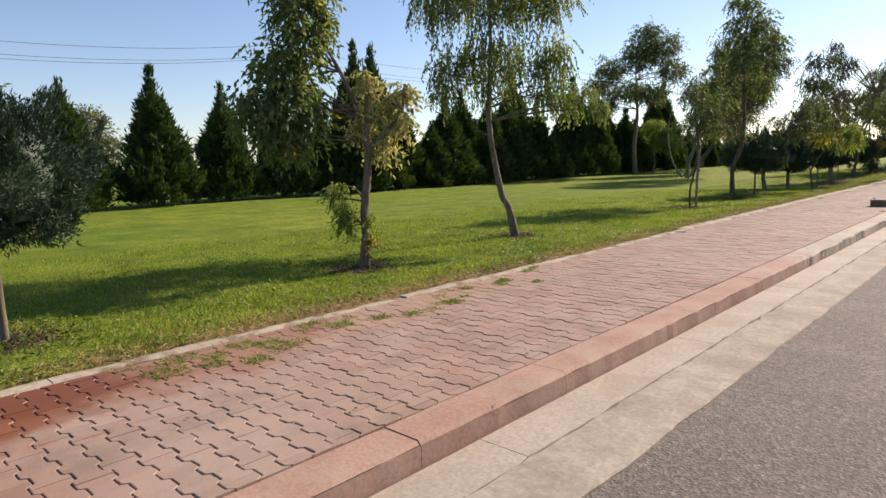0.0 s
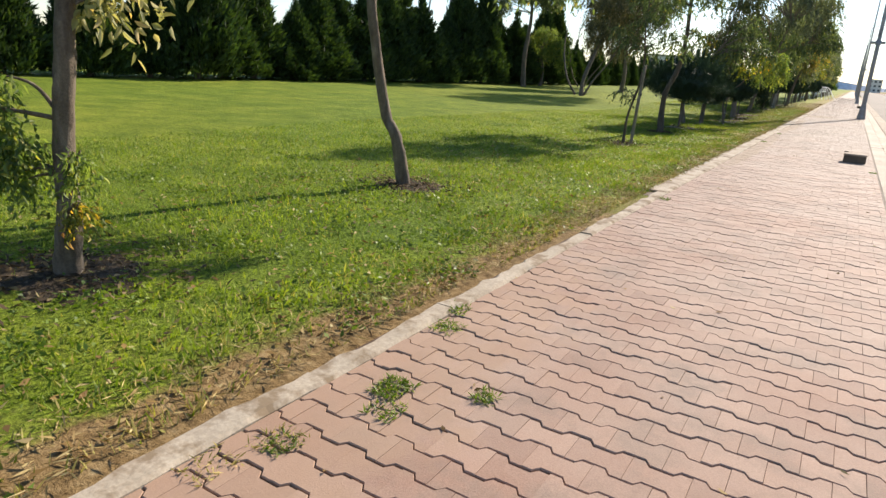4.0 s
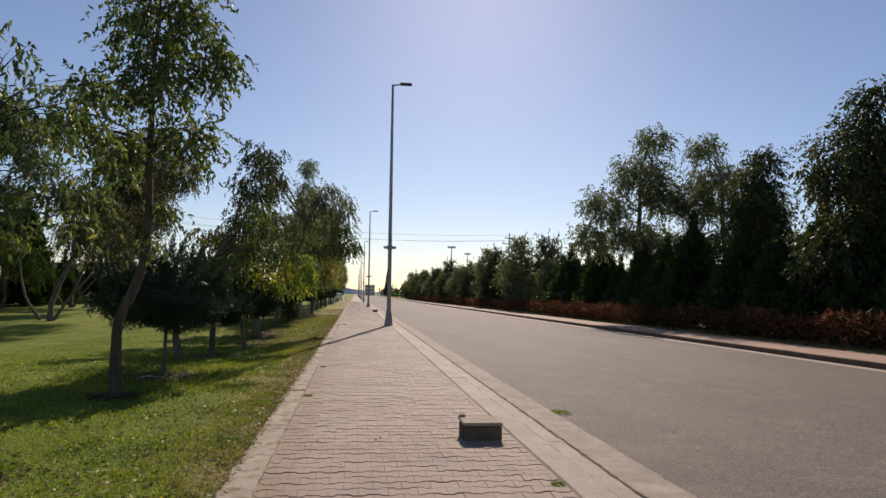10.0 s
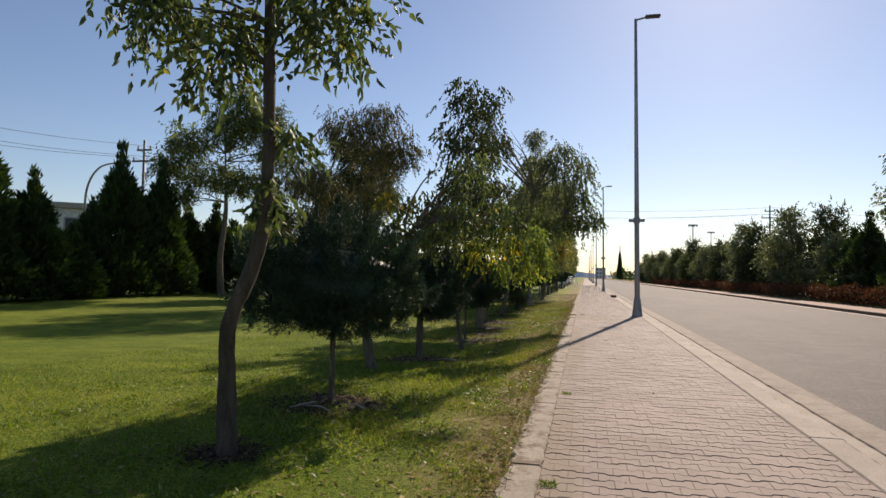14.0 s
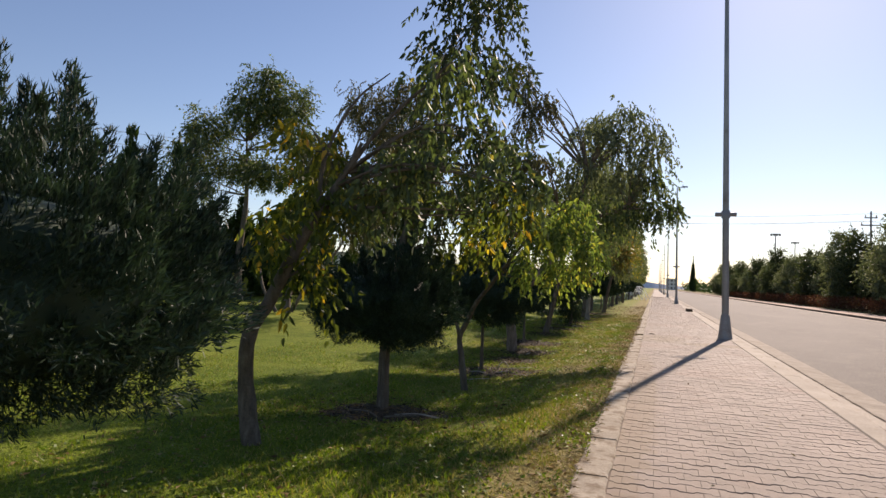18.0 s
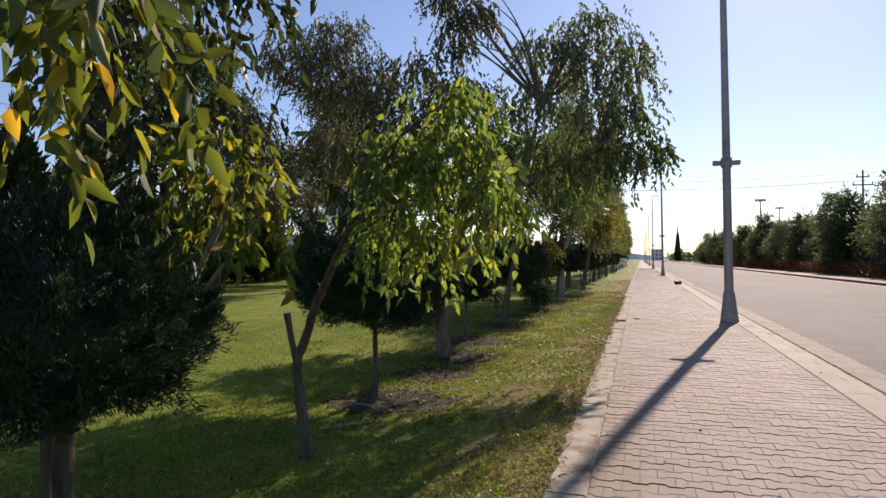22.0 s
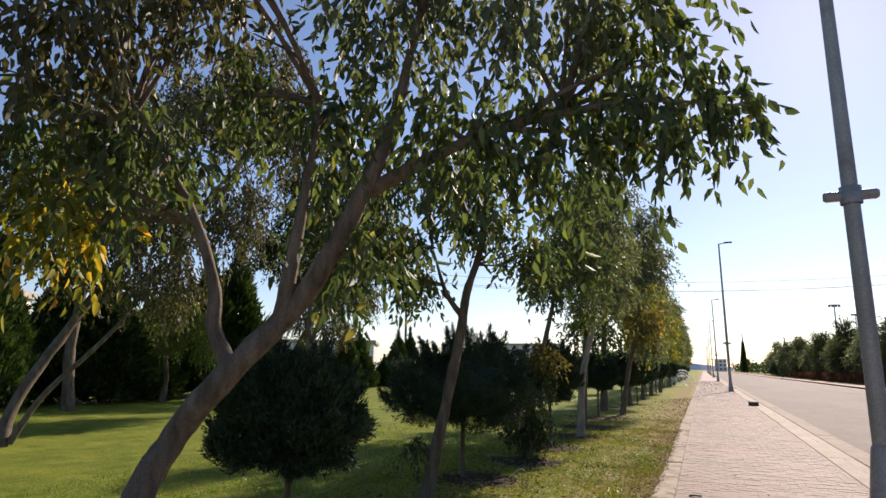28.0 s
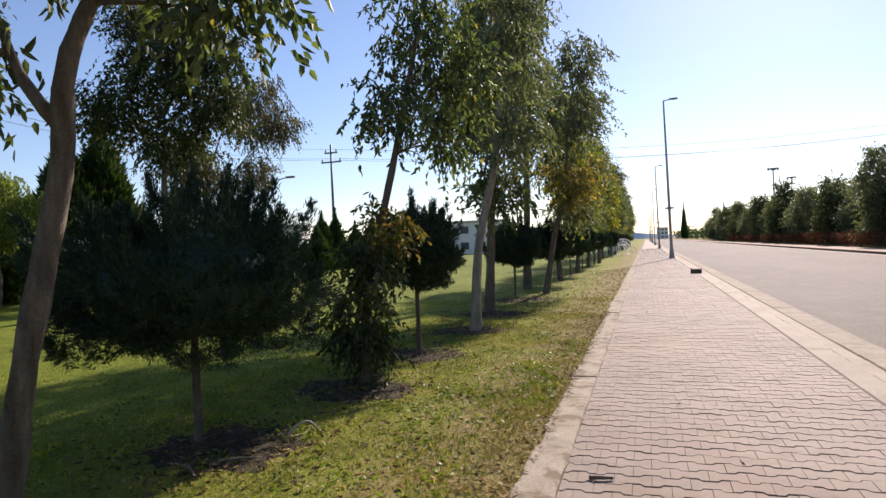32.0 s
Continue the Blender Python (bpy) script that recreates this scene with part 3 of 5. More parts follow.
def lawn_z(x, y):
    """The lawn's height: level by the paving, a shallow dip beside the row of trees, soft swells."""
    if x > EDGE_L:
        return 0.0
    k = min(1.0, max(0.0, (EDGE_L - 0.1 - x) / 1.9))
    k = k * k * (3 - 2 * k)
    far_k = min(1.0, max(0.0, (x + 26.0) / 12.0))
    return k * (far_k * (-0.045 - 0.19 * math.exp(-(((y - 31.7) / 5.0) ** 4))) + 0.03 * math.sin(0.37 * x + 0.2 * y) * math.sin(0.23 * y + 1.0))


GX = [-900, -200, -60, -40, -30, -26, -23, -20, -17.5, -15, -13, -11.5, -10.5, -9.8, -9.2, -8.7, -8.2, -7.8, -7.4, -7.0, -6.6, -6.2, -5.8, -5.5, EDGE_L + 0.07, EDGE_L + 0.12, 10.15, 10.2, 30, 900]
GY = [-700, NEAR, -20] + [-8 + 0.8 * k for k in range(92)] + [75, 90, 120, 160, 240, 400, FAR, 800, 1500]
gv = [(x, y, -0.3 if EDGE_L + 0.09 < x < 10.16 else (-0.02 if x > 0 else (lawn_z(x, y) if x < EDGE_L else -0.012))) for y in GY for x in GX]
gk = len(GX)


def ground_z(x, y):
    """Height of the lawn sheet as built."""
    gx, gy = np.array(GX, float), np.array(GY, float)
    h = np.array([q[2] for q in gv]).reshape(len(GY), gk)
    i = np.clip(np.searchsorted(gx, x) - 1, 0, gk - 2)
    j = np.clip(np.searchsorted(gy, y) - 1, 0, len(GY) - 2)
    a, b = (x - gx[i]) / (gx[i + 1] - gx[i]), (y - gy[j]) / (gy[j + 1] - gy[j])
    return (h[j, i] * (1 - a) + h[j, i + 1] * a) * (1 - b) + (h[j + 1, i] * (1 - a) + h[j + 1, i + 1] * a) * b


gf = [(j * gk + i, j * gk + i + 1, (j + 1) * gk + i + 1, (j + 1) * gk + i) for j in range(len(GY) - 1) for i in range(gk - 1)]
put("ground", to_mesh("ground", gv, gf, M["lawn"], True), None, "mown green lawn with dry worn edges along the paving", "structure", "lawn")
sheet("road", [(GUT_R - 0.05, -0.16), (GUT_R, -0.135), (1.0, -0.115), (3.5, -0.10), (6.0, -0.12), (ROAD_R - 0.45, -0.14), (ROAD_R + 0.05, -0.2)], [NEAR, 0, 60, 150, 400, FAR], M["asphalt"], "wide grey asphalt road, worn and dusty", "road")
sheet("pavement", [(EDGE_L, -0.016), (KERB_R, -0.016)], [NEAR, 0, 12.02], M["joint"], "bed of dark dirt under the red interlocking pavers", "pavement")
sheet("pavement", [(EDGE_L, -0.009), (KERB_R, -0.009)], [12.02, 60, 160, FAR], M["joint_dusty"], "bed of dusty sand under the worn interlocking pavers", "pavement")
sheet("gutter_joint", [(KERB_R - 0.03, -0.137), (GUT_R, -0.133)], [-12, 0, 60, 160], M["joint_dusty"], "dirt that fills the joints of the gutter", "gutter")
sheet("pavement_far", [(ROAD_R, -0.15), (ROAD_R + 0.02, 0.0), (ROAD_R + 0.25, 0.0), (10.15, 0.01), (10.25, -0.2)], [NEAR, 0, 60, 160, FAR], M["kerb"], "pinkish paved footway beyond the road", "pavement")
sheet("gutter_far", [(ROAD_R - 0.45, -0.135), (ROAD_R + 0.01, -0.13)], [NEAR, 0, 60, 160, FAR], M["gutter"], "pale concrete gutter along the far kerb", "gutter")


def slab(x0, x1, y0, y1, z0, z1, chip, r):
    """A kerb block: bevelled top edges, corners a little worn."""
    b = 0.012
    o = [(x0, y0), (x1, y0), (x1, y1), (x0, y1)]
    i = [(x0 + b, y0 + b), (x1 - b, y0 + b), (x1 - b, y1 - b), (x0 + b, y1 - b)]
    dz = r.uniform(-chip, chip, 4)
    v = [(*p, z0) for p in o] + [(*p, z1 - b + d) for p, d in zip(o, dz)] + [(*p, z1 + d) for p, d in zip(i, dz)]
    f = [(8, 9, 10, 11)]
    for k in range(4):
        m = (k + 1) % 4
        f += [(k, m, 4 + m, 4 + k), (4 + k, 4 + m, 8 + m, 8 + k)]
    return v, f


def run_of_blocks(name, piece, x0, x1, step, gap, z0, z1, chip, material, label, category, ys, near, skew=0.006):
    """A row of blocks along y under one Empty: those in the near stretch single, the rest in one mesh."""
    holder = thing(name, label, category, (0, 0, 0))
    holder["kind"] = "structure"
    vs, fs = [], []
    y = ys[0]
    r = np.random.default_rng(len(name))
    while y < ys[1]:
        s = step * r.uniform(0.96, 1.04)
        j = r.uniform(-skew, skew)
        v, f = slab(x0 + j, x1 + j, y, y + s - gap, z0, z1 + r.uniform(-chip, chip), chip, r)
        if near[0] < y < near[1]:
            put(piece, to_mesh(piece, v, f, material), holder)
        else:
            o = len(vs)
            vs += v
            fs += [tuple(q + o for q in g) for g in f]
        y += s
    put(piece + "_row", to_mesh(piece + "_row", vs, fs, material), holder, kind="stuff")


def ragged_run(name, piece, x0, x1, jag, step, gap, z0, z1, chip, material, label, category, ys, near, skip=None, seed=0, b=0.01):
    """Cast strip along y in lengths, its long edges broken and uneven; near lengths single, the rest in one mesh."""
    holder = thing(name, label, category, (0, 0, 0))
    holder["kind"] = "structure"
    r = np.random.default_rng(seed)
    vs, fs = [], []
    y = ys[0]
    while y < ys[1]:
        s = step * r.uniform(0.9, 1.1)
        if skip and y < skip[0] < y + s:
            s = skip[0] - y
        elif skip and skip[0] <= y < skip[1]:
            y = skip[1]
            continue
        k = max(3, int(s / (0.09 if y < 45 else 0.5)))
        v, f = [], []
        tilt = r.uniform(-chip, chip)
        for q, yq in enumerate(np.linspace(y, y + s - gap, k)):
            l = x0 + jag[0] * (0.6 * noise.noise(Vector((seed, yq * 2.1, 0))) + 0.8 * noise.noise(Vector((seed, yq * 7.3, 4))))
            m = x1 + jag[1] * (0.6 * noise.noise(Vector((seed, yq * 1.7, 9))) + 0.8 * noise.noise(Vector((seed, yq * 6.1, 14))))
            h = z1 + tilt + chip * noise.noise(Vector((seed, yq * 3.0, 20)))
            e = chip * (0.3 + abs(noise.noise(Vector((seed, yq * 9.0, 30)))) * 2.0)
            v += [(l, yq, z0), (l, yq, h - b - e), (l + b + e, yq, h), (m - b - e, yq, h), (m, yq, h - b - e), (m, yq, z0)]
            if q:
                o = 6 * q
                f += [(o + c, o + c + 1, o + c - 5, o + c - 6) for c in range(5)]
        f += [(0, 1, 2, 3, 4, 5), tuple(range(6 * k - 1, 6 * k - 7, -1))]
        if near[0] < y < near[1]:
            put(piece, to_mesh(piece, v, f, material), holder)
        else:
            o = len(vs)
            vs += v
            fs += [tuple(q + o for q in g) for g in f]
        y += s
    put(piece + "_row", to_mesh(piece + "_row", vs, fs, material), holder, kind="stuff")


ragged_run("lawn_edging", "edging_block", EDGE_L + 0.085, PAVE_L - 0.004, (0.05, 0.02), 1.1, 0.004, -0.15, 0.008, 0.010, M["edging"], "pale rough concrete edging half sunk between lawn and paving", "edging", (-12, 12.3), (2, 60), None, 3)
ragged_run("lawn_edging", "edging_block", EDGE_L - 0.03, PAVE_L - 0.004, (0.045, 0.02), 1.1, 0.004, -0.15, 0.016, 0.007, M["edging"], "pale rough concrete edging between lawn and paving", "edging", (12.305, 160), (2, 60), (39.68, 40.05), 4)
ragged_run("kerb", "kerb_block", PAVE_R + 0.006, KERB_R, (0.004, 0.010), 1.25, 0.004, -0.25, 0.004, 0.003, M["kerb"], "worn pinkish concrete kerb lengths beside the gutter", "kerb", (-12, 9.8), (-12, 60), None, 5, 0.02)
ragged_run("kerb", "kerb_block", PAVE_R + 0.006, KERB_R, (0.004, 0.035), 2.6, 0.003, -0.25, 0.004, 0.003, M["gutter"], "worn pale concrete kerb with a broken outer edge", "kerb", (9.81, 160), (-12, 60), (39.55, 39.6), 6, 0.02)
ragged_run("gutter_inner", "gutter_slab", KERB_R + 0.016, -2.185, (0.002, 0.03), 2.6, 0.005, -0.3, -0.128, 0.0012, M["gutter"], "pale cracked concrete gutter along the kerb", "gutter", (-12, 160), (-3, 60), (39.55, 39.6), 7, 0.004)
ragged_run("gutter_outer", "gutter_slab", -2.165, GUT_R + 0.01, (0.03, 0.022), 4.1, 0.002, -0.3, -0.121, 0.004, M["gutter_rough"], "rough broken concrete strip between gutter and asphalt", "gutter", (-12, 160), (-3, 60), None, 9, 0.006)
# far kerb: the shade on its road face is put into the block colour
run_of_blocks("kerb_far", "kerb_block", ROAD_R - 0.02, ROAD_R + 0.11, 0.9, 0.012, -0.3, 0.016, 0.004, M["shaded_concrete"], "concrete kerb on the other side of the road, face shade put into its colour", "kerb", (-12, 160), (20, 60), 0.004)

# interlocking pavers: rows along y, wavy long joints
PX, PY, AMP = 0.2035, 0.1405, 0.0145
ROW_Y, COL_X = 0.1375, -5.2145


def wave(u):
    """The long joint's shape over one paver's length, u in periods."""
    u = u % 1.0
    return float(np.interp(u, [0.0, 0.20, 0.30, 0.70, 0.80, 1.0], [-1, -1, 1, 1, -1, -1])) * AMP


US = (0.0, 0.20, 0.30, 0.70, 0.80, 1.0)


def paver_shape(lo, hi, deep=True):
    """A paver from part lo to hi of its length, about its corner: bevelled when deep."""
    us = sorted({lo, hi, *[u for u in US if lo < u < hi]})
    g, c = 0.0034 if deep else 0.0042, 0.0004 if deep else 0.0009
    x = [u * PX for u in us]
    x[0] += c
    x[-1] -= c
    bot = [(a, wave(u) + g) for a, u in zip(x, us)]
    top = [(a, PY - wave(u) - g) for a, u in zip(x, us)]
    ring = bot + top[::-1]
    e = 0.0007
    n = len(ring)
    cx, cy = sum(p[0] for p in ring) / n, PY / 2
    inner = [(p[0] + (e if p[0] < cx else -e) * (1 if q in (0, n // 2 - 1, n // 2, n - 1) else 0), p[1] + (0.004 if p[1] < cy else -0.004)) for q, p in enumerate(ring)]
    v = [(*p, 0.0) for p in inner] + [(*p, -0.004) for p in ring]
    f = [tuple(range(n))] + [(n + k, n + (k + 1) % n, (k + 1) % n, k) for k in range(n)]
    if deep:
        v += [(*p, -0.03) for p in ring]
        f += [(2 * n + k, 2 * n + (k + 1) % n, n + (k + 1) % n, n + k) for k in range(n)]
    return v, f


def lay_pavers():
    paving = thing("pavers", "red-pink interlocking concrete pavers, dusty, dark wavy joints", "paving", (0, 0, 0))
    paving["kind"] = "structure"
    r = np.random.default_rng(3)
    shapes, singles = {}, {}
    vs, fs, off = [], [], 0
    j0, j1 = int(-6 / PY), int(120 / PY)
    for j in range(j0, j1):
        shift = 0.5 if j % 2 else 0.0
        y = ROW_Y + j * PY
        i = -1
        while True:
            a = COL_X + (i + shift) * PX
            i += 1
            lo, hi = max(0.0, (PAVE_L - a) / PX), min(1.0, (PAVE_R - a) / PX)
            if lo >= 1:
                continue
            if hi <= 0.05:
                break
            if lo > 0.95:
                continue
            key = (j % 2, round(lo, 2), round(hi, 2), y < 12)
            if key not in shapes:
                shapes[key] = paver_shape(round(lo, 2), round(hi, 2), y < 12)
            v, f = shapes[key]
            z = r.uniform(-0.003, 0.002)
            if 4.75 < y < 8.2:
                if key not in singles:
                    singles[key] = to_mesh("paver", v, f, M["paver_one"])
                ob = put("paver", singles[key], paving, at=(a, y, z))
                ob.rotation_euler = (r.uniform(-0.012, 0.012), r.uniform(-0.012, 0.012), 0)
            else:
                t = np.array(v)
                t = t + [a, y, z] + np.outer(t[:, 0] - PX / 2, (0, 0, r.uniform(-0.012, 0.012)))
                vs.append(t)
                fs += [tuple(q + off for q in g) for g in f]
                off += len(v)
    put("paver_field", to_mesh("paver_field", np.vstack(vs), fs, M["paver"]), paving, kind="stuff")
    me = to_mesh("paver_far", [(PAVE_L, 119.9, -0.002), (PAVE_R, 119.9, -0.002), (PAVE_R, FAR, -0.002), (PAVE_L, FAR, -0.002)], [(0, 1, 2, 3)], M["paver"])
    put("paver_far", me, paving, kind="stuff")


# ---- trees ----
def side_of(yaw):
    a = radians(yaw)
    return np.array([math.cos(a), math.sin(a), 0.0]), np.array([-math.sin(a), math.cos(a), 0.0])


def leafy_tree(name, base, yaw, stem, clumps, material, label, radius=0.07, leaf=0.11, dense=1.0, droop=0.7, bark="bark", seed=0, group="", per=9, forks=(), limbs=3, fork_width=0.7, blunt=False):
    """A slender tree. stem and forks: lines of (across, height) or (across, height, away);
    clumps: (across, height, half width, half height[, away[, material]])."""
    r = np.random.default_rng(seed + 11)
    lz = lawn_z(*base)
    tree = thing(name, label, "tree", (base[0], base[1], lz), group)
    right, away = side_of(yaw)

    def place(q, d=0.0):
        return right * q[0] + away * d + np.array([0, 0, q[1] - lz])

    line = [place(p, p[2] if len(p) > 2 else 0.04 * math.sin(3 * k + seed)) for k, p in enumerate(stem)]
    line[0] = line[0] * [1, 1, 0] - [0, 0, 0.06]
    smooth = spline(line, 7)
    v, f = tube(smooth, [radius * 1.5, radius * 1.08, radius, radius * 0.85, radius * 0.6, radius * 0.25], 10, 0.06, seed)
    put("trunk", to_mesh("trunk", v, f, M[bark], True), tree)
    for k, fork in enumerate(forks):
        v, f = tube(spline([place(p, p[2] if len(p) > 2 else 0.0) for p in fork], 6), [radius * fork_width, radius * fork_width * 0.7, radius * fork_width * (0.85 if blunt else 0.2)], 8, 0.06, seed + k)
        put("limb", to_mesh("limb", v, f, M[bark], True), tree)
    wood = smooth
    for fork in forks:
        wood = np.vstack([wood, spline([place(p, p[2] if len(p) > 2 else 0.0) for p in fork], 6)])
    groups = {}
    for k, c in enumerate(clumps):
        d = c[4] if len(c) > 4 else r.uniform(-0.25, 0.25) * c[2]
        centre = place(c, d)
        depth = max(0.3, 0.9 * c[2]) if len(c) < 7 else c[2]
        half = np.array([c[2], depth, c[3]])
        size = c[6] if len(c) > 6 else leaf
        count = int(dense * 620 * c[2] * c[3] * (0.12 / size) ** 2) + 12
        groups.setdefault((c[5] if len(c) > 5 else material, size), []).append((centre, half, count))
        low = wood[(wood[:, 2] < centre[2] - 0.1)]
        root = low[np.argmin(((low - centre) ** 2).sum(1))] if len(low) else smooth[len(smooth) // 2]
        reach = np.linalg.norm(centre - root)
        for q in range(limbs):
            end = centre + r.uniform(-0.7, 0.7, 3) * half
            mid = root * 0.5 + end * 0.5 + [0, 0, 0.08 * reach] + r.standard_normal(3) * 0.05 * reach
            v, f = tube(spline([root, mid, end], 6), [radius * 0.28, radius * 0.17, radius * 0.05], 6, 0.05, seed + q)
            put("branch", to_mesh("branch", v, f, M[bark], True), tree)
    for (key, size), rows in groups.items():
        v, f = sprays([q[0] for q in rows], [q[1] for q in rows], [q[2] for q in rows], per, size, droop, r)
        put("foliage", to_mesh("foliage", v, f, M[key]), tree)
    return tree


def tuft_cloud(points, normals, size, per, r, up=0.6, thin=0.1):
    """Scaly sprays of a conifer: slim pointed blades fanning from each point."""
    p, nrm = np.repeat(points, per, 0), np.repeat(normals, per, 0)
    n = len(p)
    way = nrm + r.standard_normal((n, 3)) * 0.5 + [0, 0, up]
    return blades(p + r.standard_normal((n, 3)) * size * 0.25, way, r.standard_normal((n, 3)), size * r.uniform(0.5, 1.3, n), size * thin * r.uniform(0.7, 1.4, n), 0.1)


def ball_points(n, half, r, flat=-0.72, lumps=0.2):
    """Points over a lumpy rounded head, flat below, with outward ways."""
    d = r.standard_normal((n, 3))
    d /= np.linalg.norm(d, axis=1, keepdims=True)
    d[:, 2] = np.where(d[:, 2] < flat, flat + (d[:, 2] - flat) * 0.2, d[:, 2])
    k = 1 + lumps * (np.sin(6.1 * d[:, :1] + 1) * np.sin(5.3 * d[:, 1:2] + 2) + 0.8 * np.sin(8 * d[:, 2:] + 3 * d[:, :1])) + 0.11 * np.sin(17 * d[:, :1] + 2) * np.sin(15 * d[:, 1:2]) * np.sin(13 * d[:, 2:] + 1)
    return d * half * k * r.uniform(0.62, 1.0, (n, 1)) ** 0.45, d


def conifer_ball_mesh(half, seed, fine):
    """fine: 2 for the heads passed nearest, 1 for the rest of the near ones, 0 far off."""
    r = np.random.default_rng(seed)
    half = np.array(half)
    p, d = ball_points((1500, 4200, 6200)[fine], half * 0.9, r)
    # plumes: narrow cones of needles that leave the head outwards and turn up, longest on top
    k, m = ((90, 26), (130, 40), (150, 60))[fine]
    a, dd = ball_points(k, half * 0.86, r, -0.72, 0.16)
    rise = r.uniform(0.18, 0.36, (k, 1)) * half[2] * (1.0 + 0.5 * np.clip(dd[:, 2:], 0, 1))
    way = dd * [0.7, 0.7, 0.3] + [0, 0, 0.6]
    u = np.linspace(0, 1, m)
    bend = np.array([0, 0, 0.3])
    pl = (a[:, None] + rise[:, None] * (way[:, None] * u[None, :, None] + bend * u[None, :, None] ** 2)).reshape(-1, 3)
    pl += r.standard_normal(pl.shape) * (0.05 * (1 - np.tile(u, k)) + 0.003)[:, None]
    p, d = np.vstack([p, pl]), np.vstack([d, np.repeat(way, m, 0)])
    size, per, up, thin = ((0.12, 5, 0.5, 0.2), (0.055, 7, 0.45, 0.2), (0.048, 8, 0.45, 0.15))[fine]
    return to_mesh("foliage", *tuft_cloud(p, d, size, per, r, up, thin), M["needle"])


def core_mesh(half, seed):
    bm = bmesh.new()
    bmesh.ops.create_icosphere(bm, subdivisions=3, radius=1.0)
    for v in bm.verts:
        k = 0.66 + 0.12 * noise.noise(v.co * 2.5 + Vector((seed, 0, 0)))
        v.co = Vector((v.co.x * half[0] * k, v.co.y * half[1] * k, max(v.co.z, -0.72) * half[2] * k))
    me = bpy.data.meshes.new("inner_foliage")
    bm.to_mesh(me)
    bm.free()
    me.materials.append(M["needle"])
    return me


def conifer_ball(base, height, half, seed, lean=(0.0, 0.0), fine=1, label="clipped round dark-green conifer on a short bare trunk"):
    lz = lawn_z(*base)
    tree = thing("round_conifer", label, "conifer", (base[0], base[1], lz), "round conifers along the path")
    top = (lean[0], lean[1], height - lz)
    tube_part("trunk", [(0, 0, -0.05), (lean[0] * 0.3, lean[1] * 0.3, height * 0.4), top], [0.036, 0.028, 0.026], M["bark"], tree, 8, 0.06, seed)
    put("inner_foliage", core_mesh(half, seed), tree, at=top)
    put("foliage", conifer_ball_mesh(half, seed, fine), tree, at=top)
    return tree


# round conifers: (x, y, height of the head's middle, half width, half height)
BALLS = [(-6.7, 2.28, 1.32, 0.80, 0.68), (-7.35, 23.5, 1.19, 1.04, 0.64), (-7.6, 28.3, 1.0, 0.84, 0.58), (-7.55, 32.4, 1.13, 0.92, 0.7), (-7.66, 36.7, 1.0, 0.61, 0.45), (-7.7, 40.75, 1.12, 1.04, 0.62), (-7.35, 44.6, 1.25, 0.58, 0.52), (-7.6, 52.3, 1.25, 0.62, 0.55)]
for q, (bx, by, bh, bw, bz) in enumerate(BALLS):
    conifer_ball((bx, by), bh, (bw, bw * 0.95, bz), 20 + q, fine=2 if q in (1, 2, 3, 5) else 1)
kinds = [conifer_ball((-7.5, 57.5), 1.25, (0.75, 0.72, 0.58), 41, fine=0), conifer_ball((-7.4, 62.5), 1.2, (0.7, 0.7, 0.5), 42, fine=0)]
for q in range(14):
    copy_thing(kinds[q % 2], pose(-7.5 + 0.2 * math.sin(q * 2.1), 68.5 + 5.2 * q, 0, 0, 0, 77 * q))

# the row of young trees along the path
ROWLBL = "slender young tree with drooping narrow leaves"
ROW = "trees along the path"
leafy_tree("young_tree", (-7.15, 6.56), 47, [(0, 0), (0.06, 0.35), (0.05, 0.7), (0.12, 1.28), (0.12, 1.7), (-0.1, 2.4), (-0.4, 3.0)], [(-0.80, 2.2, 0.55, 0.65), (-0.95, 1.8, 0.35, 0.35), (-0.61, 3.32, 0.45, 0.75), (-0.45, 4.4, 0.5, 0.65), (0.08, 1.95, 0.15, 0.2, 0.1, "leaf_cream", 0.09), (0.42, 2.2, 0.17, 0.22, 0.1, "leaf_cream", 0.09), (0.62, 1.95, 0.13, 0.18, 0.0, "leaf_cream", 0.09), (0.15, 2.5, 0.14, 0.2, 0.1, "leaf_cream", 0.09), (0.68, 2.35, 0.12, 0.15, 0.0, "leaf_cream", 0.09), (0.35, 1.6, 0.12, 0.12, 0.0, "leaf_cream", 0.09), (-1.3, 2.15, 0.42, 0.4), (-1.0, 2.75, 0.4, 0.35), (-0.2, 0.68, 0.13, 0.32, 0.0, "leaf_bright", 0.055), (-0.32, 1.0, 0.12, 0.2, 0.0, "leaf_bright", 0.055), (0.14, 0.62, 0.06, 0.12, -0.1, "leaf_bright", 0.05), (0.12, 0.36, 0.06, 0.08, -0.1, "leaf_yellow", 0.05)], "leaf_weep", "young bent tree, dense green crown to one side, yellowing shoots", 0.058, 0.1, 0.9, 0.6, seed=1, group=ROW, forks=[[(0.1, 1.5), (0.35, 1.75), (0.6, 2.0), (0.66, 2.4)], [(0.12, 1.65), (0.15, 2.1), (0.12, 2.75)]])
